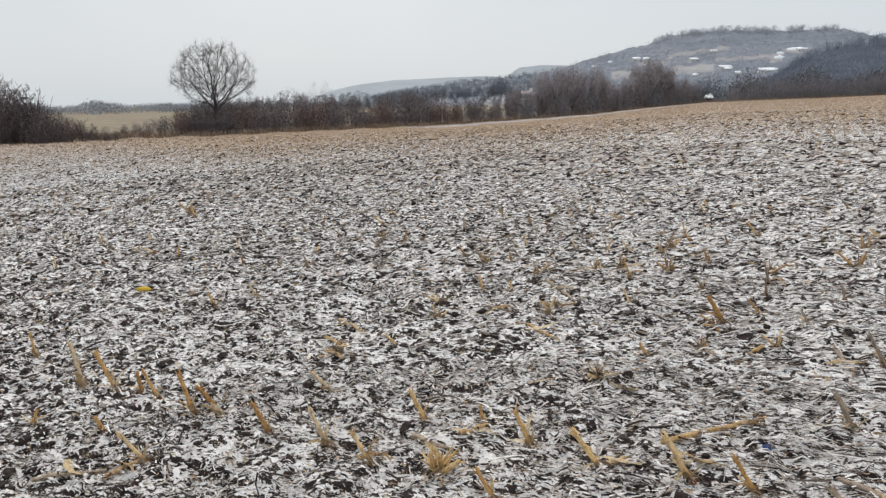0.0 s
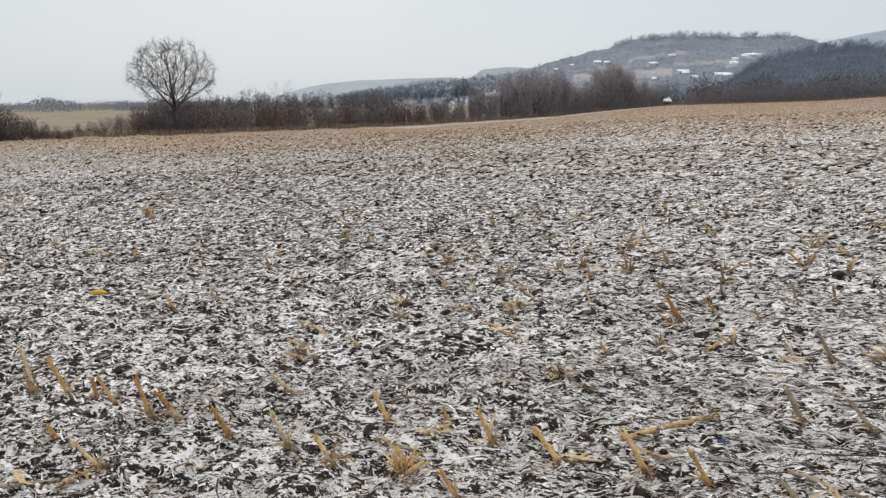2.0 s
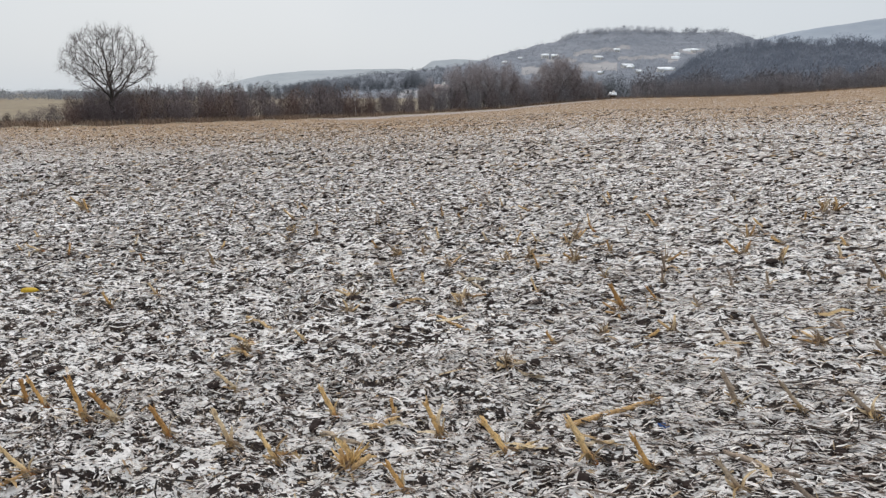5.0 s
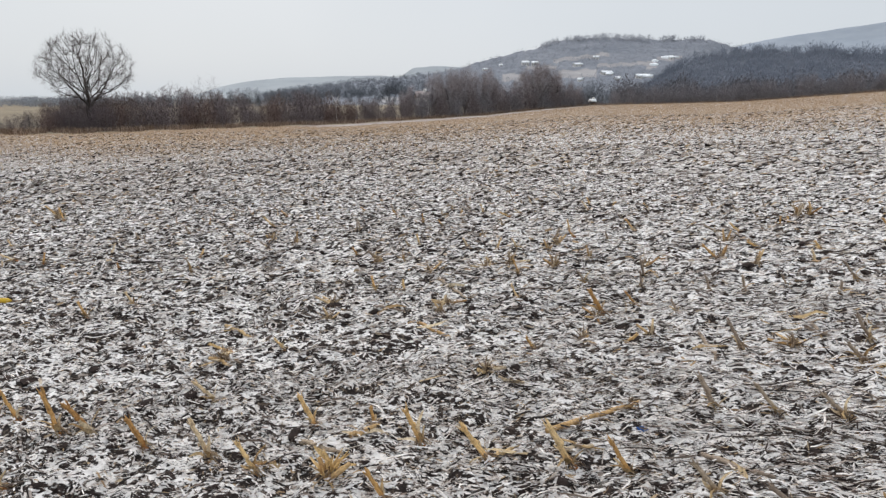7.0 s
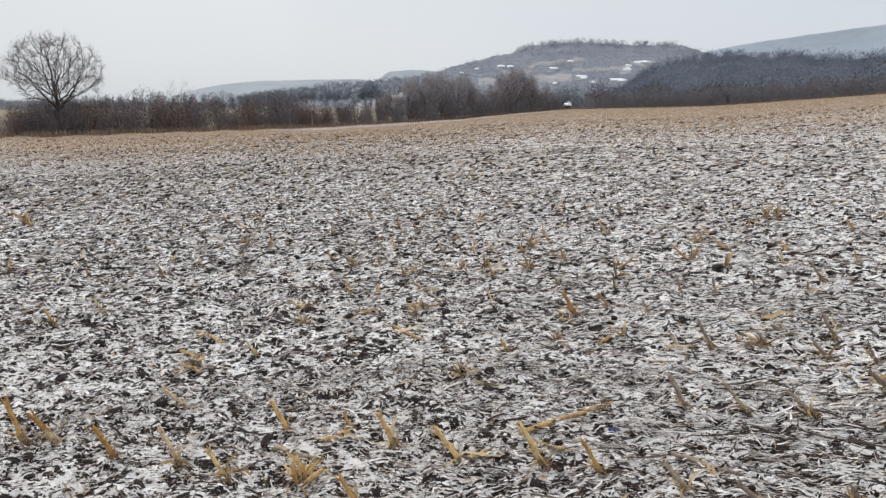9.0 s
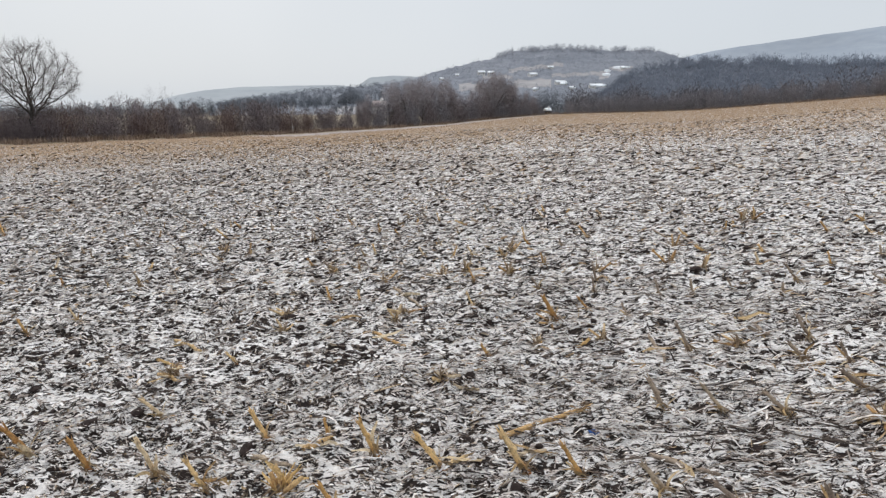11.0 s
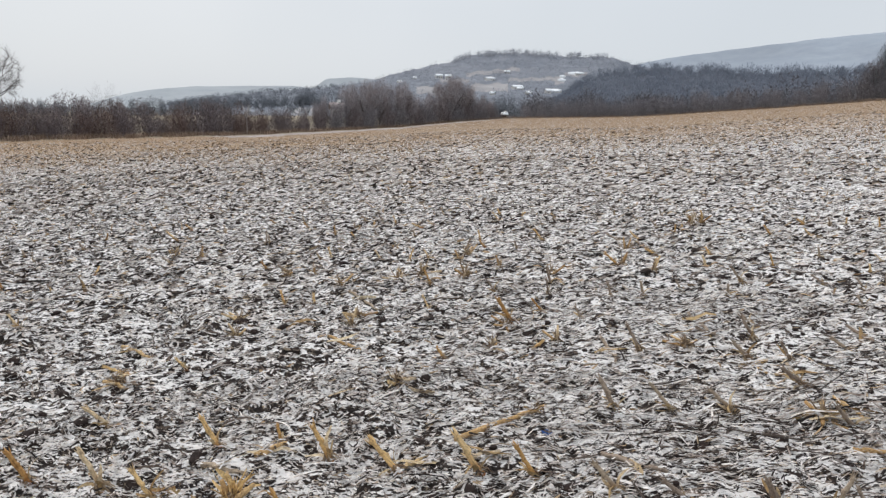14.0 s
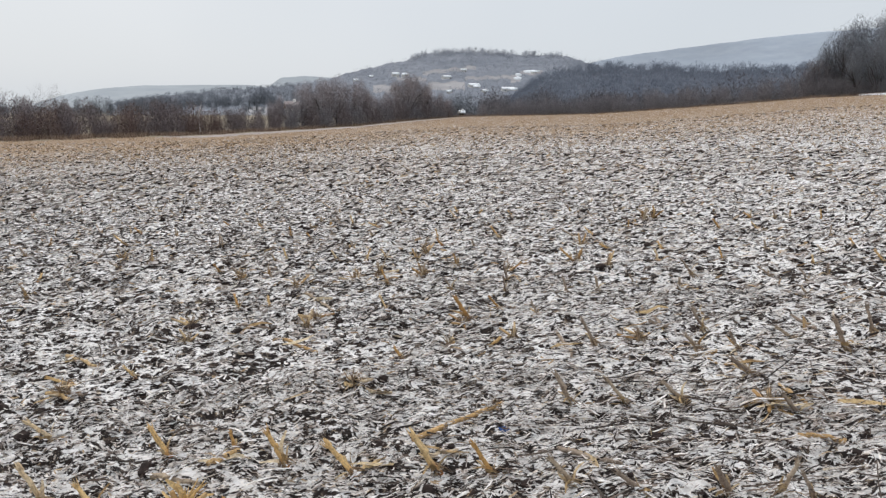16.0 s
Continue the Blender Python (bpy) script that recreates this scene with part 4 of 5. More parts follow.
def hedge_height(az):
    """How tall the hedge stands along the field's edge, in metres."""
    tall = np.interp(az, [-34, -31, -28, -26, -23, -20.6, -18.7, -18.0, -17.8, -16.5, -16.2, -15.4, -13, -10.7, -10.2, -9.6, -7.4, -6.2, -4.2, -3.5, 0, 3, 4.5, 6, 8, 9.5, 10.7, 11.5, 12.0, 12.8, 13.4, 14.3, 17.7, 20, 24, 30, 38, 41],
                     [1.6, 2.6, 3.2, 3.8, 4.1, 4.4, 4.0, 3.9, 2.7, 2.7, 4.1, 4.1, 4.2, 3.9, 2.5, 3.2, 3.3, 2.9, 3.0, 3.3, 3.8, 4.0, 3.6, 4.0, 4.4, 4.3, 3.6, 2.2, 1.0, 1.0, 2.6, 3.6, 4.6, 4.4, 4.2, 4.3, 3.6, 2.9])
    rough = 0.16 if az > 13.5 else 0.05
    tall = float(tall) + (0.4 if az < -3 else 0.25 if az < 9 else 0.0)
    tall *= 0.87 if az < -3 else 0.95
    return tall * (1 + rough * math.sin(az * 2.3) + rough * math.sin(az * 5.1 + 2))


for row, step in ((4.0, 2.5), (7.0, 2.3), (10.5, 2.7)):
    az = -32.4
    while az < 40:
        far = float(edge_far(az)) + row
        if not 11.8 < az < 12.3:
            shrub(az + rng.uniform(-0.3, 0.3), far + rng.uniform(-1, 1), hedge_height(az) * rng.uniform(0.9, 1.06) * (0.75 if row < 5 else 1.0), k)
        k += 1
        az += math.degrees(step / far) * rng.uniform(0.8, 1.2) * (1.5 if az > 12 else 1.0)
for az, r, hgt in [(-46.5, 52, 3.6), (-45, 50, 3.7), (-44.3, 53, 3.9), (-43.4, 51, 3.6), (-42.7, 50, 2.7), (-42, 52, 2.2), (-41.3, 50, 1.9), (-40.5, 51, 1.6), (-39.7, 50, 1.3),
                   (-38.8, 51, 1.0), (-38, 50, 0.8), (-37.3, 51, 0.6), (-47.5, 48, 3.5), (-44, 48, 2.6), (-42.5, 47, 1.8), (-41, 47.5, 1.3), (-45.6, 47.5, 2.9)]:
    shrub(az, r + 8, hgt * 1.13 + 0.1, k, "leafless dark shrub at the low corner of the field", "corner shrubs")
    k += 1
for az, r, hgt in [(-31.6, 74.5, 3.0), (-30.8, 75.0, 3.3), (-29.4, 75.5, 3.5), (-28.7, 75.0, 3.4), (-28.1, 74.0, 3.3), (-29.8, 71.8, 2.2), (-28.6, 72.5, 2.4), (-31.2, 72.0, 2.6), (-30.5, 71.5, 1.9), (-29.0, 72, 2.6), (-30.1, 75.5, 3.4), (-36.6, 69, 1.0), (-35.8, 70, 1.2), (-35.0, 69.5, 1.3), (-34.3, 70.5, 1.5), (-33.5, 71, 1.8)]:
    shrub(az, r, hgt, k, "low leafless scrub beside the bare field tree", "field tree scrub")
    k += 1
for az in np.arange(39.6, 50, 0.55):
    for off, hgt in ((5.0, 3.6), (8.0, 5.6)):
        shrub(float(az), float(edge_far(az)) + off, hgt * rng.uniform(0.7, 1.2), k, "leafless dark shrub under the tall corner trees", "corner thicket")
        k += 1

# Mid-distance trees behind the crest on the right.
az = rng.uniform(14, 41, 520)
r = edge_far(az) + rng.uniform(25, 90, 520)
x, y = polar(az, r)
v, q = tufts(np.stack([x, y, land(x, y)], -1), 5.0 + 3.0 * np.clip(fractal(az, r * 0, 1.3, 63, 3) + 0.4, 0, 2) + rng.uniform(0, 3.0, 520), rng, 150, 0.013, 0.46, 0.26)
thing("crest_wood", mesh("crest_wood", v, q), M_RISEWOOD, "bare brown-grey trees beyond the rise of the field", "woods", "stuff")


# Taller grey wood beyond the rise, and a few single trees in front of it.
az = np.concatenate([rng.uniform(36.3, 41.0, 120), rng.uniform(30.5, 35.0, 26)])
tall = np.concatenate([5.5 + 6.0 * np.clip(1 - ((az[:120] - 38.8) / 2.6) ** 2, 0, 1), rng.uniform(6.0, 9.5, 26)])
r = edge_far(az) + rng.uniform(35, 65, len(az))
x, y = polar(az, r)
v, q = tufts(np.stack([x, y, land(x, y)], -1), tall * rng.uniform(0.85, 1.1, len(az)), rng, 220, 0.011, 0.42, 0.26)
thing("rise_wood", mesh("rise_wood", v, q), M_SPURTREE, "tall bare grey wood behind the rise of the field", "woods", "stuff")

# A pale birch in a gap of the hedge.
BIRCH = tree_meshes(51, 4.6, 5, (0, 6, 5), 0.5, 0.6, 0.5, 0.08, 0.018, 1.0, 260, 2.2, 0.6, 0.008)
x, y = polar(-10.33, 91.5)
stand(BIRCH, M_BIRCH, M_SHRUB, float(x), float(y), float(land(x, y)), 30, 1.0, "slim birch with a pale trunk in the hedge")


# ---- verge ----
def blades(x, y, z, height, width, rng, bend=0.5):
    """Grass blades, each a bent strip that narrows to its tip."""
    n = len(x)
    a = rng.uniform(0, 2 * math.pi, n)
    d = np.stack([np.cos(a), np.sin(a), 0 * a], -1)
    s = np.stack([-np.sin(a), np.cos(a), 0 * a], -1) * width[:, None]
    p = np.stack([x, y, z], -1)
    up = np.array([0, 0, 1.0])
    m = p + up * (height * 0.6)[:, None] + d * (height * 0.15 * bend)[:, None]
    t = p + up * height[:, None] + d * (height * bend)[:, None]
    v = np.stack([p - s, p + s, m + s * 0.7, m - s * 0.7, t], 1)
    b = (np.arange(n) * 5)[:, None]
    return v.reshape(-1, 3), [b + np.array([[0, 1, 2, 3]]), b + np.array([[3, 2, 4]])]


n = 26000
az = rng.uniform(-50, 46, n)
r = edge_far(az) + rng.uniform(-1.5, 6, n) + 2.0 * np.sin(az * 1.7)
x, y = polar(az, r)
v, f = blades(x, y, land(x, y) - 0.02, rng.uniform(0.2, 0.65, n), rng.uniform(0.012, 0.03, n), rng)
thing("verge_grass", mesh("verge_grass", v, f), M_GRASS, "dry tan grass along the edge of the field", "grass", "stuff")
a = np.linspace(42.9, 50, 30)
rows = []
for off in (-1.5, 0.2, 1.6):
    x, y = polar(a, edge_far(a) + off + 0.5 * np.sin(a * 5))
    rows.append(np.stack([x, y, land(x, y) + (0.02 if off != 0.2 else 0.3)], -1))
v = np.concatenate(rows)
i, k2 = np.meshgrid(np.arange(2), np.arange(29), indexing="ij")
q = np.stack([i * 30 + k2, i * 30 + k2 + 1, (i + 1) * 30 + k2 + 1, (i + 1) * 30 + k2], -1).reshape(-1, 4)[:, ::-1]
thing("snow_bank", mesh("snow_bank", v, q, True), M_SNOW, "low bank of lying snow at the field corner", "snow", "structure")


# ---- residue on the field ----
def sector(n, r0, r1, rng, a0=-75, a1=75):
    """Places spread evenly over a stretch of the field in front."""
    r = np.sqrt(rng.uniform(r0 * r0, r1 * r1, n))
    return polar(rng.uniform(a0, a1, n), r)


def strips(x, y, length, width, rng, tilt=0.12, curl=0.12):
    """Chopped leaf: bent strips lying on the soil."""
    n = len(x)
    a = rng.normal(-0.34, 0.36, n) + np.where(rng.uniform(size=n) < 0.16, rng.uniform(0, math.pi, n), 0)
    d = np.stack([np.cos(a), np.sin(a)], -1)
    side = np.stack([-np.sin(a), np.cos(a)], -1)
    t = np.array([-0.5, -0.15, 0.2, 0.5])
    taper = np.stack([rng.uniform(0.3, 1, n), np.ones(n), rng.uniform(0.7, 1, n), rng.uniform(0.05, 0.7, n)], -1)
    sway = rng.normal(0, curl, (n, 1)) * length[:, None] * (t * t * 2)[None]
    cx = x[:, None] + d[:, :1] * length[:, None] * t + side[:, :1] * sway
    cy = y[:, None] + d[:, 1:] * length[:, None] * t + side[:, 1:] * sway
    z = floor_at(cx, cy) + 0.006 + rng.uniform(0, 1, (n, 1)) ** 2 * 0.028 + np.abs(rng.normal(0, tilt * 1.3, (n, 1))) * (t + 0.5) * length[:, None] + rng.uniform(0, 0.006, (n, 4))
    w = width[:, None] * taper
    roll = rng.normal(0, 0.6, (n, 1))
    c = np.stack([cx, cy, z], -1)
    off = np.stack([side[:, :1] * w * np.cos(roll), side[:, 1:] * w * np.cos(roll), w * np.sin(roll)], -1)
    v = np.stack([c - off, c + off], 2).reshape(-1, 3)
    b = (np.arange(n) * 8)[:, None]
    q = np.concatenate([b + np.array([[k, k + 1, k + 3, k + 2]]) for k in (0, 2, 4)])
    return v, q


def litter(name, beds, material, label):
    """Leaf scraps over several stretches: how many, from and to how far, least and most length and half-width."""
    sets = []
    for n, r0, r1, lmin, lmax, wmin, wmax, *span in beds:
        x, y = sector(n, r0, r1, rng, *(span or ((-75, 75) if r0 < 5 else (-58, 58))))
        # The scraps gather a little in drifts; on the combed side they lie longer.
        drift = 0.4 * fractal(x, y, 4.2 if r0 < 5 else 2.6 if r0 < 11 else 1.4, 61, 2) + rng.uniform(-0.4, 0.4, n) > -0.3
        x, y = x[drift], y[drift]
        n = len(x)
        comb = 0.45 * smooth((x + 0.4) / 2.4) if r0 < 4 else 0.0
        sets.append(strips(x, y, rng.uniform(lmin, lmax, n) * (1 + comb), rng.uniform(wmin, wmax, n) * (1 - 0.5 * comb), rng))
    v, f = joined(sets)
    thing(name, mesh(name, v, f), material, label, "straw", "stuff")


litter("straw_litter", [(60000, 1.2, 3.5, 0.008, 0.045, 0.0014, 0.0058), (26000, 3.3, 5.4, 0.015, 0.065, 0.003, 0.009), (2600, 1.2, 5.5, 0.05, 0.20, 0.002, 0.007), (9000, 5.2, 8.5, 0.03, 0.09, 0.004, 0.012),
                        (900, 0.1, 1.25, 0.04, 0.16, 0.003, 0.009, -75, 75), (6000, 0.1, 6.5, 0.05, 0.20, 0.004, 0.012, 75, 285), (26000, 0.1, 6.5, 0.03, 0.11, 0.004, 0.012, 75, 285), (3000, 0.1, 1.25, 0.02, 0.08, 0.003, 0.008, -75, 75)], M_STRAW,
       "chopped pale grey maize leaves dusted with snow, strewn over the soil")
litter("wet_straw_litter", [(32000, 5.3, 12, 0.025, 0.10, 0.005, 0.014), (22000, 12, 20, 0.05, 0.18, 0.010, 0.026), (18000, 20, 36, 0.06, 0.20, 0.011, 0.026), (11000, 36, 60, 0.09, 0.27, 0.014, 0.032)], M_WETSTRAW,
       "damp maize leaf scraps between patches of snow")

litter("dark_leaf_litter", [(480, 1.6, 5.5, 0.10, 0.26, 0.003, 0.007, 4, 70), (260, 1.6, 5.5, 0.08, 0.20, 0.003, 0.007, -60, 4), (500, 5.5, 10, 0.12, 0.30, 0.005, 0.010, -45, 55)], M_DARKLEAF,
       "long dark rotted maize leaves lying on the snow")


def lumps(x, y, size, rng):
    """Soil crumbs: rough low stones of earth."""
    t = (1 + 5 ** 0.5) / 2
    ico = np.array([(-1, t, 0), (1, t, 0), (-1, -t, 0), (1, -t, 0), (0, -1, t), (0, 1, t), (0, -1, -t), (0, 1, -t), (t, 0, -1), (t, 0, 1), (-t, 0, -1), (-t, 0, 1)]) / 1.9
    tri = np.array([(0, 11, 5), (0, 5, 1), (0, 1, 7), (0, 7, 10), (0, 10, 11), (1, 5, 9), (5, 11, 4), (11, 10, 2), (10, 7, 6), (7, 1, 8),
                    (3, 9, 4), (3, 4, 2), (3, 2, 6), (3, 6, 8), (3, 8, 9), (4, 9, 5), (2, 4, 11), (6, 2, 10), (8, 6, 7), (9, 8, 1)])
    n = len(x)
    k = rng.uniform(0.7, 1.25, (n, 12, 1)) * ico[None] * np.stack([rng.uniform(0.8, 1.6, n), rng.uniform(0.7, 1.2, n), rng.uniform(0.45, 0.8, n)], -1)[:, None]
    a = rng.uniform(0, 2 * math.pi, n)
    c, s = np.cos(a)[:, None], np.sin(a)[:, None]
    kx, ky = k[..., 0] * c - k[..., 1] * s, k[..., 0] * s + k[..., 1] * c
    v = np.stack([kx, ky, k[..., 2]], -1) * size[:, None, None] + np.stack([x, y, floor_at(x, y) + size * 0.15], -1)[:, None]
    return v.reshape(-1, 3), ((np.arange(n) * 12)[:, None, None] + tri[None]).reshape(-1, 3)


sets = []
for n, r0, r1, s0, s1 in [(7000, 1.5, 5.5, 0.006, 0.02), (2600, 1.7, 9, 0.016, 0.042), (7000, 5.5, 14, 0.012, 0.038), (3000, 14, 32, 0.018, 0.055)]:
    x, y = sector(n, r0, r1, rng)
    keep = fractal(x, y, 0.9, 51, 2) + rng.uniform(-0.4, 0.4, n) > -0.15
    sets.append(lumps(x[keep], y[keep], (s0 + (s1 - s0) * rng.uniform(0, 1, n) ** 2)[keep], rng))
v, f = joined(sets)
thing("soil_crumbs", mesh("soil_crumbs", v, f), M_CLOD, "dark crumbs of bare soil showing through the snow", "soil", "stuff")


# ---- stubs and stalks ----
def stalk_mesh(seed, length, radius, ragged=True):
    """A cut maize stalk with its joints and a torn upper end."""
    g = np.random.default_rng(seed)
    hs = [-0.04, 0.0, 0.02, 0.03, 0.045, length * 0.5, length * 0.56, length * 0.6, length * 0.64, length * 0.9, length]
    rs = [1.25, 1.2, 1.3, 1.15, 1.0, 0.92, 1.0, 1.16, 0.98, 0.88, 0.84]
    P = np.array([[g.normal() * 0.003, g.normal() * 0.003, h] for h in hs])
    v, q = tubes(P[None], radius * np.array(rs)[None] * (1 + g.normal(0, 0.04, (1, len(hs)))), 9)
    if ragged:
        v[-9:, 2] += g.uniform(-0.025, 0.04, 9)
    a = np.arange(5) * 1.26 + g.uniform(0, 1, 5)
    edge = np.stack([np.cos(a) * radius * 0.75, np.sin(a) * radius * 0.75, np.full(5, length - 0.015)], -1)
    tips = edge * [1.6, 1.6, 1] + np.stack([g.normal(0, 0.006, 5), g.normal(0, 0.006, 5), g.uniform(0.02, 0.055, 5)], -1)
    sv, sq = tubes(np.stack([edge, (edge + tips) / 2, tips], 1), np.tile([0.0032, 0.0026, 0.0006], (5, 1)), 4)
    q = np.concatenate([q, sq + len(v) + 1])
    cap = len(v)
    v = np.concatenate([v, [P[-1] - [0, 0, 0.012]], sv])
    k = np.arange(9)
    top = (len(hs) - 1) * 9
    return mesh("stalk", v, [q, np.stack([top + k, top + (k + 1) % 9, np.full(9, cap)], -1)], True)


def sheath_mesh(seed, length, radius):
    """One torn leaf sheath: it clasps the stalk, then bends away and narrows."""
    g = np.random.default_rng(seed)
    out, ln, half = g.uniform(0.15, 0.9), length * g.uniform(0.55, 1.0), g.uniform(0.008, 0.016)
    twist, rows = g.normal(0, 0.8), []
    for f in np.linspace(0, 1, 7):
        rr = radius * 1.15 + out * ln * f * f
        z = ln * f * (1 - 0.5 * out * f)
        w = half * (1 - 0.8 * f ** 1.5) + 0.0012
        for s in (-1, -0.4, 0.4, 1):
            rows.append((rr - 0.4 * w * abs(s), s * w * math.cos(twist * f) + 0.012 * math.sin(4 * f + seed) * f, z + s * w * math.sin(twist * f) + g.normal() * 0.0015))
    i, k = np.meshgrid(np.arange(6), np.arange(3), indexing="ij")
    return mesh("leaf_sheath", np.array(rows), np.stack([i * 4 + k, i * 4 + k + 1, i * 4 + k + 5, i * 4 + k + 4], -1).reshape(-1, 4), True)


def root_mesh(seed, n=11, reach=0.05):
    """The fan of brace roots round the foot of a stalk."""
    g = np.random.default_rng(seed)
    a = np.arange(n) * 2 * math.pi / n + g.normal(0, 0.25, n)
    out = np.stack([np.cos(a), np.sin(a), 0 * a], -1)
    far = reach * g.uniform(0.6, 1.15, (n, 1))
    P = np.stack([out * 0.010 + np.stack([0 * a, 0 * a, g.uniform(0.025, 0.05, n)], -1), out * far * 0.6 + [0, 0, 0.014] + g.normal(0, 0.003, (n, 3)), out * far + [0, 0, -0.025]], 1)
    return mesh("brace_roots", *tubes(P, np.tile([0.0042, 0.0034, 0.002], (n, 1)) * g.uniform(0.7, 1.3, (n, 1)), 5), True)


def fibre_mesh(seed, n, length, open_out):
    """Shredded stalk: a sheaf of split fibres that opens upwards."""
    g = np.random.default_rng(seed)
    a, t = g.uniform(0, 2 * math.pi, n), np.abs(g.normal(0, open_out, n))
    d = np.stack([np.cos(a) * np.sin(t), np.sin(a) * np.sin(t), np.cos(t)], -1)
    ln = length * g.uniform(0.45, 1.1, (n, 1))
    foot = g.normal(0, 0.008, (n, 3)) * [1, 1, 0]
    bend = g.normal(0, 0.18, (n, 3)) * ln
    P = np.stack([foot, foot + d * ln * 0.5 + bend * 0.2, foot + d * ln + bend], 1)
    return mesh("fibres", *tubes(P, np.tile([0.0042, 0.0036, 0.001], (n, 1)) * g.uniform(0.5, 1.5, (n, 1)), 4), True)


ROOTS = [root_mesh(90 + k) for k in range(4)]
STALKS = [stalk_mesh(60 + k, 0.2, 0.0098 + 0.0012 * k) for k in range(4)]
SHEATHS = [sheath_mesh(70 + k, 0.13, 0.013) for k in range(8)]
for me in STALKS:
    me.materials.append(M_STALK)
GREY = []
for me in STALKS:
    g = me.copy()
    g.materials.clear()
    g.materials.append(M_GREYSTALK)
    GREY.append(g)


def make_stub(grey, k, sheaths=True):
    ob = empty("maize_stub", "cut grey-brown maize stub leaning in the snow" if grey else "cut yellow maize stub with peeling leaf sheath in snow", "stub", "maize stubble")
    part("stalk", (GREY if grey else STALKS)[k % 4], M_STALK, ob)
    tagged(part("root_fan", ROOTS[k % 4], M_ROOT, ob), "fan of dry brace roots", kind="stuff")
    for n in range(4 if sheaths else 2):
        leaf = part("leaf_sheath", SHEATHS[(k * 3 + n) % 8], M_SHEATH, ob, "torn dry leaf sheath")
        leaf.matrix_basis = pose(0, 0, 0.01 * n, 0, 0, n * 130 + k * 40)
    return ob


MODELS = {(grey, k): make_stub(grey, k, not grey or k % 2) for grey in (0, 1) for k in range(4)}
USED = set()


def lay_stub(x, y, dx, dz, grey, k, away=0.0):
    """A stub with its foot at x, y whose top is dx to the side and dz up."""
    d = Vector((dx, away, max(dz, 0.02)))
    ln = d.length
    turn = d.to_track_quat("Z", "Y").to_matrix().to_4x4() @ pose(0, 0, 0, 0, 0, k * 47)
    m = Matrix.Translation((x, y, float(floor_at(x, y)))) @ turn
    key = (grey, k % 4)
    if key not in USED:
        USED.add(key)
        ob = MODELS[key]
        ob.matrix_world = m
    else:
        ob = copy_thing(MODELS[key], m)
    size = min(max(ln / 0.2, 0.45), 1.35)
    wide = min(max(size, 0.75), 1.0)
    ob.scale = (wide, wide, size)
    return ob


ROW_FRONT = [(-3.47, 3.46, -0.019, 0.164), (-2.97, 3.26, -0.047, 0.166), (-2.51, 3.02, -0.128, 0.215), (-2.35, 3.01, -0.017, 0.124), (-2.18, 2.93, -0.092, 0.149), (-1.83, 2.72, -0.079, 0.211),
             (-1.67, 2.71, -0.09, 0.165), (-1.34, 2.57, -0.069, 0.15), (-1.01, 2.46, -0.055, 0.19), (-0.77, 2.35, -0.073, 0.15), (-0.21, 2.18, -0.077, 0.115), (-2.2, 2.51, -0.019, 0.062),
             (-1.8, 2.28, -0.102, 0.135), (-2.67, 2.56, 0.025, 0.064)]
ROW_NEXT = [(-1.2, 3.05, -0.102, 0.113), (-0.61, 2.75, -0.07, 0.151), (-0.33, 2.75, -0.01, 0.101), (-0.09, 2.58, -0.072, 0.181), (0.21, 2.42, -0.121, 0.137), (0.55, 2.36, -0.117, 0.199),
            (0.77, 2.27, -0.099, 0.155), (1.06, 2.14, -0.114, 0.143), (1.29, 2.0, -0.116, 0.108), (1.6, 1.93, -0.089, 0.142), (1.9, 1.85, -0.046, 0.099), (1.77, 1.88, 0.037, 0.149)]
ROW_THIRD = [(2.33, 3.73, -0.114, 0.064), (1.32, 2.8, -0.096, 0.169), (1.57, 2.71, -0.116, 0.133), (1.83, 2.64, -0.131, 0.12), (2.29, 2.41, -0.108, 0.12), (1.12, 3.68, 0.042, 0.069), (-1.02, 3.73, -0.053, 0.067),
             (2.56, 3.24, -0.088, 0.126), (2.97, 3.28, -0.145, 0.092), (3.12, 3.04, -0.107, 0.192), (3.47, 3.22, -0.092, 0.192), (2.69, 3.87, -0.066, 0.062), (2.36, 3.35, -0.132, 0.109),
             (2.39, 2.9, -0.135, 0.105), (1.73, 3.47, -0.096, 0.165), (0.55, 3.67, -0.036, 0.052), (-1.39, 3.77, -0.103, 0.058)]
ROW_BACK = [(2.85, 4.43, -0.026, 0.103), (1.34, 4.29, -0.081, 0.098), (-2.78, 3.06, -0.026, 0.236), (-2.73, 4.51, -0.038, 0.131), (1.08, 4.16, -0.107, 0.183), (1.54, 4.84, -0.034, 0.131), (1.57, 4.09, -0.054, 0.102), (2.01, 4.69, -0.044, 0.125), (2.29, 4.7, -0.048, 0.126),
            (2.6, 4.67, -0.07, 0.116), (2.55, 3.6, -0.092, 0.16), (-2.43, 4.66, -0.053, 0.115), (0.4, 5.63, -0.053, 0.08), (-5.35, 5.78, -0.029, 0.127),
            (-5.9, 7.23, -0.021, 0.115), (-5.7, 9.08, -0.07, 0.184), (1.62, 5.05, -0.041, 0.148), (0.61, 5.25, -0.05, 0.126), (3.16, 4.74, -0.109, 0.142)]
k = 0
for row, grey_from in ((ROW_FRONT, 99), (ROW_NEXT, 1.0), (ROW_THIRD, 1.2), (ROW_BACK, 1.4)):
    for x, y, dx, dz in row:
        lay_stub(x, y, dx, dz, int(x > grey_from), k, rng.uniform(-0.04, 0.03))
        k += 1
TAKEN = np.array([s[:2] for s in ROW_FRONT + ROW_NEXT + ROW_THIRD + ROW_BACK])

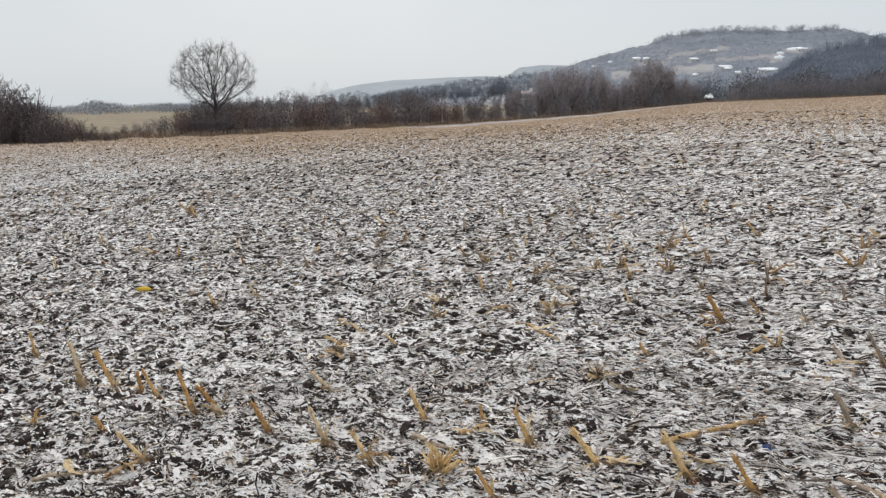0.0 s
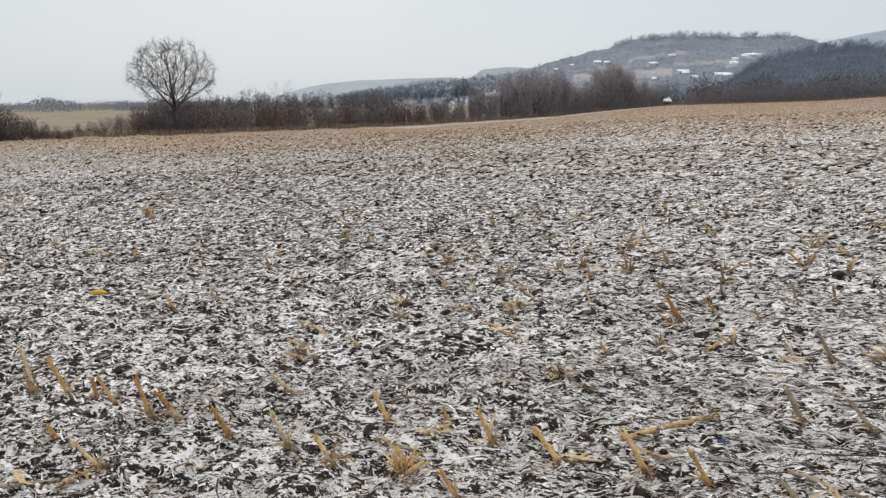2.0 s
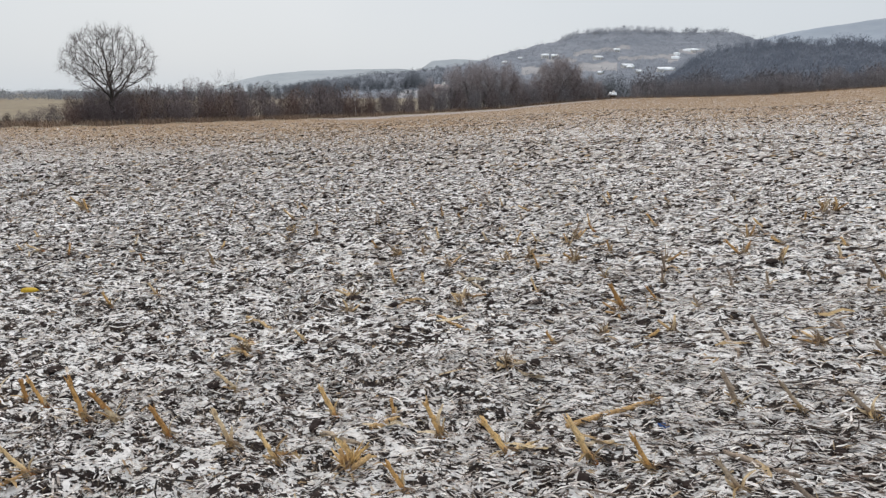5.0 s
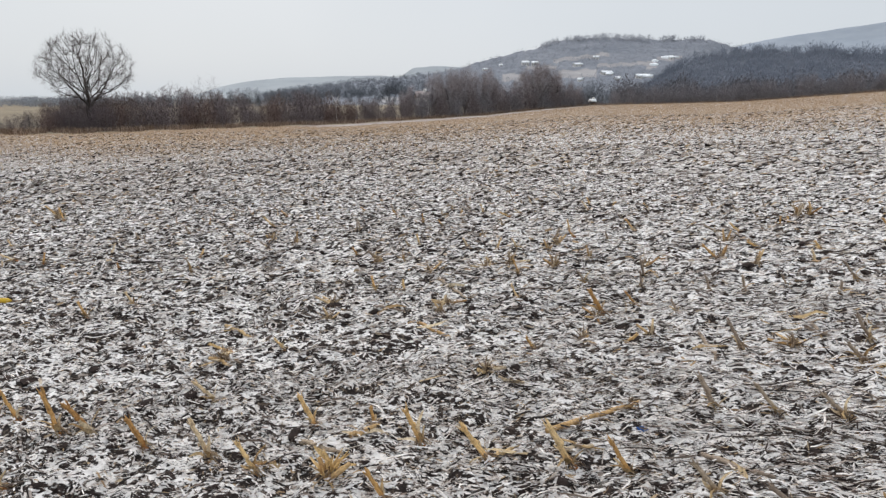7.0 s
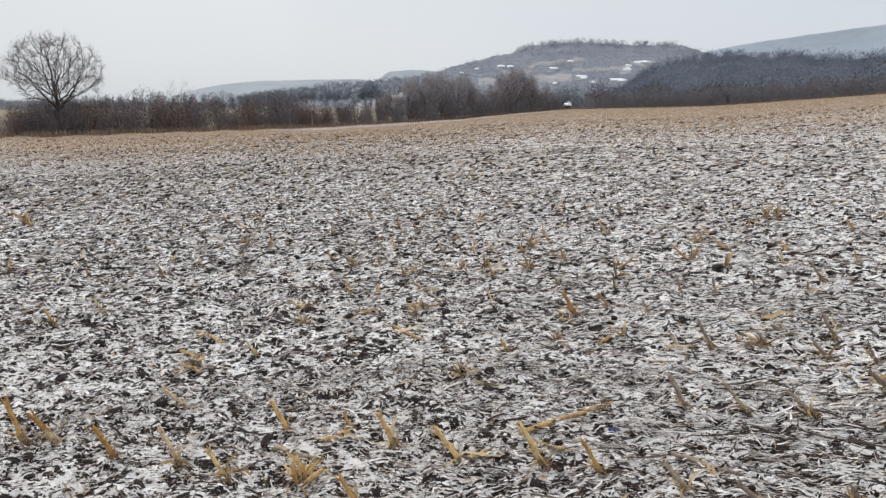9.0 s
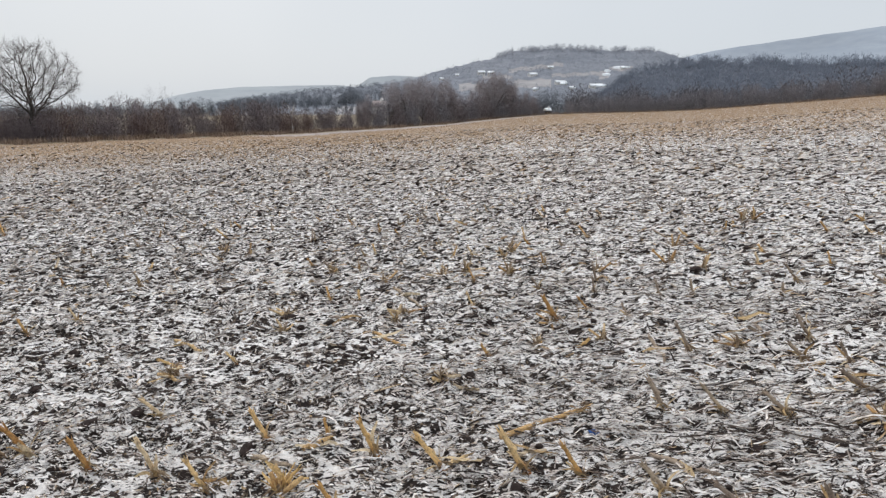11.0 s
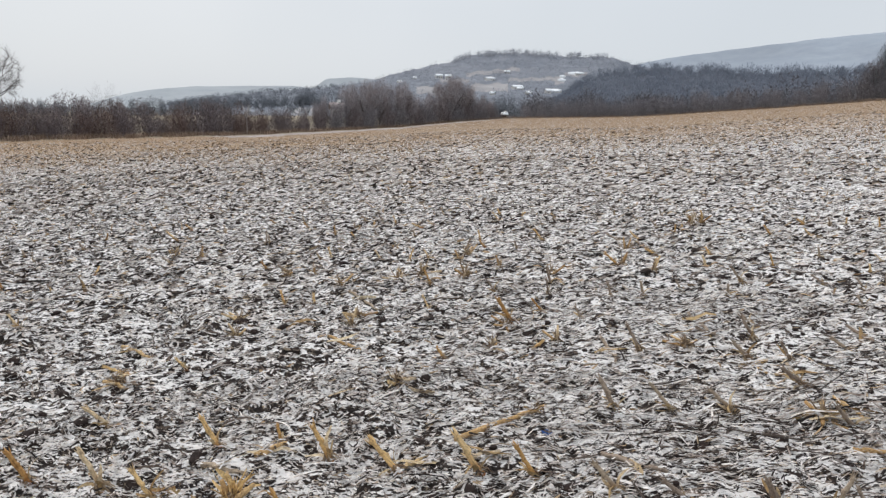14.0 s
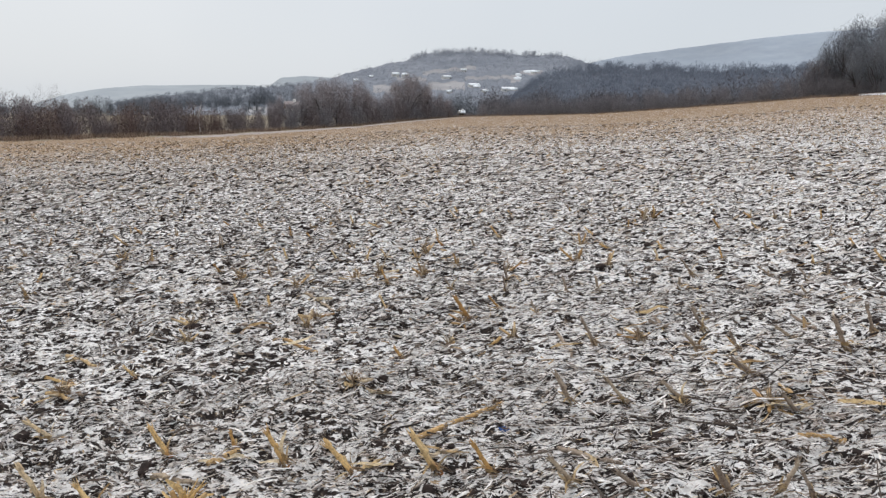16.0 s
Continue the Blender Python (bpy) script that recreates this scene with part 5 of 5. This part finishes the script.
# The rows go on up the field: stubs near by as things, those further off joined.
row_dir = np.array([math.cos(radians(-21)), math.sin(radians(-21))])
row_out = np.array([-row_dir[1], row_dir[0]])
near_places, far_places = [], []
for j in range(4, 330):
    off = 2.2 + j * 0.55
    steps = np.arange(-150, 150, 0.26)
    keep = rng.uniform(size=len(steps)) < (0.38 if off < 9 else 0.14 if off < 13 else 0.3 if off < 18 else 0.75)
    if off > 30:
        keep &= rng.uniform(size=len(steps)) < max(0.6, 30 / off)
    s = steps[keep] + rng.normal(0, 0.06, keep.sum())
    p = s[:, None] * row_dir + (off + rng.normal(0, 0.07, (len(s), 1))) * row_out
    az, r = bearing(p[:, 0], p[:, 1]), np.hypot(p[:, 0], p[:, 1])
    ok = (np.abs(az) < 50) & (r < edge_far(az) - 0.5 - headland(az)) & (p[:, 1] > 1)
    p, r = p[ok], r[ok]
    near_places.append(p[r < 9.0])
    far_places.append(p[r >= 9.0])
near_places, far_places = np.concatenate(near_places), np.concatenate(far_places)
for x, y in near_places:
    if np.hypot(TAKEN[:, 0] - x, TAKEN[:, 1] - y).min() > 0.35 and rng.uniform() < 0.75 and np.hypot(x, y) > 4.2:
        lay_stub(float(x), float(y), float(rng.normal(-0.05, 0.04)), float(rng.uniform(0.05, 0.13)), int(rng.uniform() < 0.4), k, float(rng.normal(0, 0.04)))
        k += 1
n = len(far_places)
foot = np.stack([far_places[:, 0], far_places[:, 1], floor_at(far_places[:, 0], far_places[:, 1]) - 0.02], -1)
hgt = rng.uniform(0.05, 0.14, (n, 1))
tip = foot + np.concatenate([rng.normal(-0.4, 0.6, (n, 1)) * hgt, rng.normal(0, 0.5, (n, 1)) * hgt, hgt], 1)
v, q = tubes(np.stack([foot, tip], 1), np.tile([0.010, 0.0075], (n, 1)) * rng.uniform(0.8, 1.6, (n, 1)) * np.clip(np.hypot(far_places[:, :1], far_places[:, 1:]) / 26, 0.6, 1.0), 3)
v2, f2 = blades(foot[:, 0], foot[:, 1], foot[:, 2], rng.uniform(0.03, 0.10, n), rng.uniform(0.007, 0.018, n), rng, 0.7)
allv, allf = joined([(v, q), (v2, f2[0]), (v2[:0], f2[1][:0])])
tri = f2[1] + len(v)
thing("far_stubble", mesh("far_stubble", allv, [allf[0], allf[1], tri]), M_FARSTUB, "rows of tan maize stubs going on up the field", "stubble", "stuff")


def lay_stalk(x0, y0, x1, y1, grey, k, radius=0.011):
    """A broken stalk lying on the soil, with its joints."""
    g = np.random.default_rng(300 + k)
    t = np.linspace(0, 1, 9)
    px, py = x0 + (x1 - x0) * t + g.normal(0, 0.006, 9), y0 + (y1 - y0) * t + g.normal(0, 0.006, 9)
    pz = floor_at(px, py).max() * 0.5 + floor_at(px, py) * 0.5 + radius * 1.1
    rs = radius * np.where(np.arange(9) % 4 == 2, 1.25, 1.0) * np.linspace(1.1, 0.8, 9)
    ob = empty("maize_stalk", "broken weathered maize stalk lying on the snow" if grey else "broken yellow maize stalk lying on the snow", "stalk", "fallen stalks")
    ob.matrix_world = pose(x0, y0, 0)
    v, q = tubes(np.stack([px - x0, py - y0, pz], -1)[None], rs[None], 8)
    part("stalk", mesh("stalk", v, [q, np.arange(8)[None, ::-1], (np.arange(8) + 64)[None]], True), M_LYINGGREY if grey else M_LYING, ob)
    lx, ly = np.array([x0 + (x1 - x0) * 0.5]), np.array([y0 + (y1 - y0) * 0.5])
    v, q = strips(lx, ly, np.array([0.22]), np.array([0.016]), g, 0.1, 0.2)
    part("leaf", mesh("leaf", v - [x0, y0, 0], q, True), M_SHEATH, ob, "dry curled leaf")


for n, (x0, y0, x1, y1, grey) in enumerate([(0.47, 2.60, 0.97, 2.88, 0), (-0.42, 2.6, -0.29, 2.69, 0), (2.62, 2.54, 2.64, 2.28, 1), (2.13, 2.22, 2.31, 2.15, 0), (1.08, 2.37, 1.27, 2.17, 1),
                                           (2.32, 3.69, 2.38, 4.19, 1), (-0.71, 2.44, -0.83, 2.42, 0), (0.52, 2.46, 0.66, 2.47, 0), (0.29, 3.19, 0.43, 3.12, 0),
                                           (-0.64, 2.6, -0.44, 2.48, 1), (3.17, 3.32, 3.23, 3.65, 1), (0.22, 2.43, 0.31, 2.49, 0), (-1.91, 2.14, -1.82, 2.31, 0), (-2.21, 2.07, -1.94, 2.19, 1),
                                           (2.10, 2.55, 2.23, 2.42, 0), (2.14, 2.57, 2.27, 2.45, 0), (2.16, 2.49, 2.24, 2.37, 0), (2.39, 2.68, 2.36, 2.41, 0), (2.48, 3.17, 2.37, 2.87, 1),
                                           (-1.45, 3.61, -1.28, 3.47, 0), (-1.40, 3.58, -1.22, 3.50, 1), (-1.56, 4.21, -1.32, 3.97, 0), (-0.20, 4.12, 0.03, 3.85, 0), (-0.09, 5.14, 0.14, 4.64, 1),
                                           (-0.54, 4.52, -0.28, 4.36, 1), (1.57, 3.71, 1.52, 3.32, 1), (0.18, 3.30, 0.26, 3.24, 0)]):
    lay_stalk(x0, y0, x1, y1, grey, n, 0.006 if 13 < n < 17 else 0.012 if n == 0 else 0.010)


BRIGHT = [sheath_mesh(700 + k, 0.13, 0.010) for k in range(5)]


def husk(x, y, k, size=1.0, stalks=3, upright=False):
    """A tuft of shredded stalk and leaf."""
    g = np.random.default_rng(400 + k)
    ob = empty("shredded_plant", "bright yellow shredded maize plant splayed upright in the snow" if k == 0 else "dry tan maize tuft standing in the snow" if upright else "tangle of shredded brown maize stalk on the snow", "plant", "shredded plants")
    ob.matrix_world = pose(x, y, float(floor_at(x, y)), 0, 0, k * 51) @ pose(0, 0, 0, 0, 22 if k == 0 else 0, 0) @ Matrix.Scale(size, 4)
    fibres = fibre_mesh(500 + k, 20, 0.10, 0.8) if k == 0 else fibre_mesh(500 + k, 12, 0.14, 0.6) if upright else fibre_mesh(500 + k, 16, 0.12, 1.1)
    tagged(part("fibre_sheaf", fibres, M_SHRED if k == 0 else M_ROOT, ob), "dry shredded stalk fibres", kind="stuff")
    tagged(part("root_fan", root_mesh(520 + k, 13, 0.07), M_ROOT, ob), "fan of dry brace roots", kind="stuff")
    for n in range(13 if k == 0 else 5):
        leaf = part("leaf", BRIGHT[n % 5] if k == 0 else SHEATHS[(k + n) % 8], M_SHRED if k == 0 else M_SHEATH, ob)
        size_z = float(g.uniform(0.7, 1.25)) if k == 0 else 0.95
        leaf.matrix_basis = pose(0, 0, 0, float(g.normal(0, 16)), float(g.normal(20 if k == 0 else 5 if upright else 35, 22)), n * 47 + k * 20) @ Matrix.Diagonal((0.8, 1.0 if k == 0 else 0.7, size_z, 1))
    for _ in range(stalks):
        a, t, ln = g.uniform(0, 2 * math.pi), g.uniform(0.5, 1.35) if k == 0 else g.uniform(0.2, 1.3) if upright else g.uniform(1.1, 1.5), g.uniform(0.08, 0.18)
        e = np.array([math.cos(a) * math.sin(t), math.sin(a) * math.sin(t), math.cos(t)]) * ln
        v, q = tubes(np.stack([np.array([0, 0, 0.0]), e * 0.5 + g.normal(0, 0.004, 3), e])[None], np.array([[0.011, 0.01, 0.008]]), 7)
        part("stalk", mesh("stalk", v, [q, (np.arange(7) + 14)[None]], True), M_LYING, ob)


for n, (x, y, size) in enumerate([(-0.47, 2.33, 1.15), (-1.34, 3.55, 0.9), (0.24, 3.28, 0.95), (2.19, 2.49, 1.0), (2.29, 3.23, 0.9), (2.04, 3.51, 0.9), (-0.87, 4.58, 0.9), (1.04, 4.13, 0.8),
                                  (1.81, 2.59, 0.6), (0.01, 4.51, 0.9), (0.93, 2.9, 0.5)]):
    husk(x, y, n, size)
for n, (x, y, size) in enumerate([(0.87, 3.76, 0.8), (0.98, 6.09, 0.9), (0.57, 5.60, 1.2), (0.34, 5.44, 1.0), (0.93, 5.39, 1.0), (-0.44, 5.97, 0.9), (-0.68, 5.90, 0.9), (-0.05, 4.34, 0.8),
                                  (2.48, 5.61, 0.9), (2.64, 5.28, 0.9), (-0.17, 5.33, 0.9), (1.27, 3.70, 0.8), (-0.83, 4.25, 0.7), (1.73, 5.42, 0.9), (-2.04, 7.01, 1.1), (-1.70, 6.81, 0.9),
                                  (1.10, 6.31, 0.9), (1.33, 5.80, 0.9), (4.02, 7.27, 1.5), (4.18, 7.33, 1.1), (2.73, 6.15, 0.9), (-6.1, 9.6, 1.6), (-5.9, 9.3, 1.4)]):
    husk(x, y, 20 + n, size, 2, True)


def clod(x, y, size, k):
    v, f = lumps(np.array([0.0]), np.array([0.0]), np.array([size]), np.random.default_rng(600 + k))
    v[:, 2] -= float(floor_at(0, 0))
    bm = bmesh.new()
    vs = [bm.verts.new(c) for c in v]
    for t in f:
        bm.faces.new([vs[i] for i in t])
    bmesh.ops.subdivide_edges(bm, edges=bm.edges[:], cuts=1, use_grid_fill=True, smooth=0.6)
    for vert in bm.verts:
        vert.co += Vector(noise.noise_vector(vert.co * 40 + Vector((k, 0, 0)))) * size * 0.18
    me = bpy.data.meshes.new("soil_clod")
    bm.to_mesh(me)
    bm.free()
    ob = thing("soil_clod", me, M_CLOD, "dark brown clod of bare soil in the snow", "clod", "", "soil clods")
    ob.matrix_world = pose(x, y, float(floor_at(x, y)))


for n, (x, y, size) in enumerate([(-0.69, 2.68, 0.042), (-0.85, 4.56, 0.045), (-2.42, 3.38, 0.05), (0.42, 3.67, 0.03), (-0.01, 3.10, 0.035), (0.31, 2.63, 0.035), (0.55, 2.24, 0.03), (-1.15, 2.35, 0.04), (1.16, 3.64, 0.04), (0.17, 4.36, 0.05), (-3.29, 4.14, 0.045), (-2.11, 3.51, 0.04), (-2.94, 2.98, 0.04), (0.82, 2.31, 0.025),
                                  (2.12, 1.94, 0.03), (0.33, 2.62, 0.035), (1.66, 2.03, 0.03), (0.97, 2.49, 0.025), (3.6, 3.25, 0.05)]):
    clod(x, y, size, n)


def cob(x, y, turn):
    ob = empty("maize_cob", "bright yellow maize cob lying on the snow", "cob")
    ob.matrix_world = pose(x, y, float(floor_at(x, y)) + 0.025, 0, 0, turn)
    t = np.linspace(0, 1, 12)
    v, q = tubes(np.stack([(t - 0.5) * 0.135, 0 * t, 0.004 * np.sin(t * 3)], -1)[None], (0.021 * np.sqrt(np.clip(1 - (2 * t - 0.9) ** 4, 0.05, 1)))[None], 14)
    rows = v.reshape(12, 14, 3)
    rows[:, ::2] *= [1, 1.06, 1.06]
    part("kernels", mesh("kernels", rows.reshape(-1, 3), [q, np.arange(14)[None, ::-1], (np.arange(14) + 154)[None]], True), M_COB, ob)
    v, q = strips(np.array([0.09]), np.array([0.0]), np.array([0.09]), np.array([0.02]), np.random.default_rng(7), 0.2, 0.2)
    v[:, 2] += 0.0 - v[:, 2].min() - 0.02
    part("husk", mesh("husk", v, q, True), M_SHEATH, ob, "dry torn husk leaf")


cob(-3.68, 4.93, 10)

bm = bmesh.new()
g = np.random.default_rng(9)
bmesh.ops.create_grid(bm, x_segments=7, y_segments=5, size=0.5)
for vert in bm.verts:
    vert.co = Vector((vert.co.x * 0.036 + g.normal() * 0.003, vert.co.y * 0.028 + g.normal() * 0.003, abs(g.normal()) * 0.012))
bmesh.ops.solidify(bm, geom=bm.faces[:], thickness=0.0015)
me = bpy.data.meshes.new("plastic_scrap")
bm.to_mesh(me)
bm.free()
ob = thing("plastic_scrap", me, M_BLUE, "crumpled scrap of bright blue plastic on the snow", "litter")
ob.matrix_world = pose(0.88, 2.57, float(floor_at(0.88, 2.57)) + 0.012, 20, 15, 30)
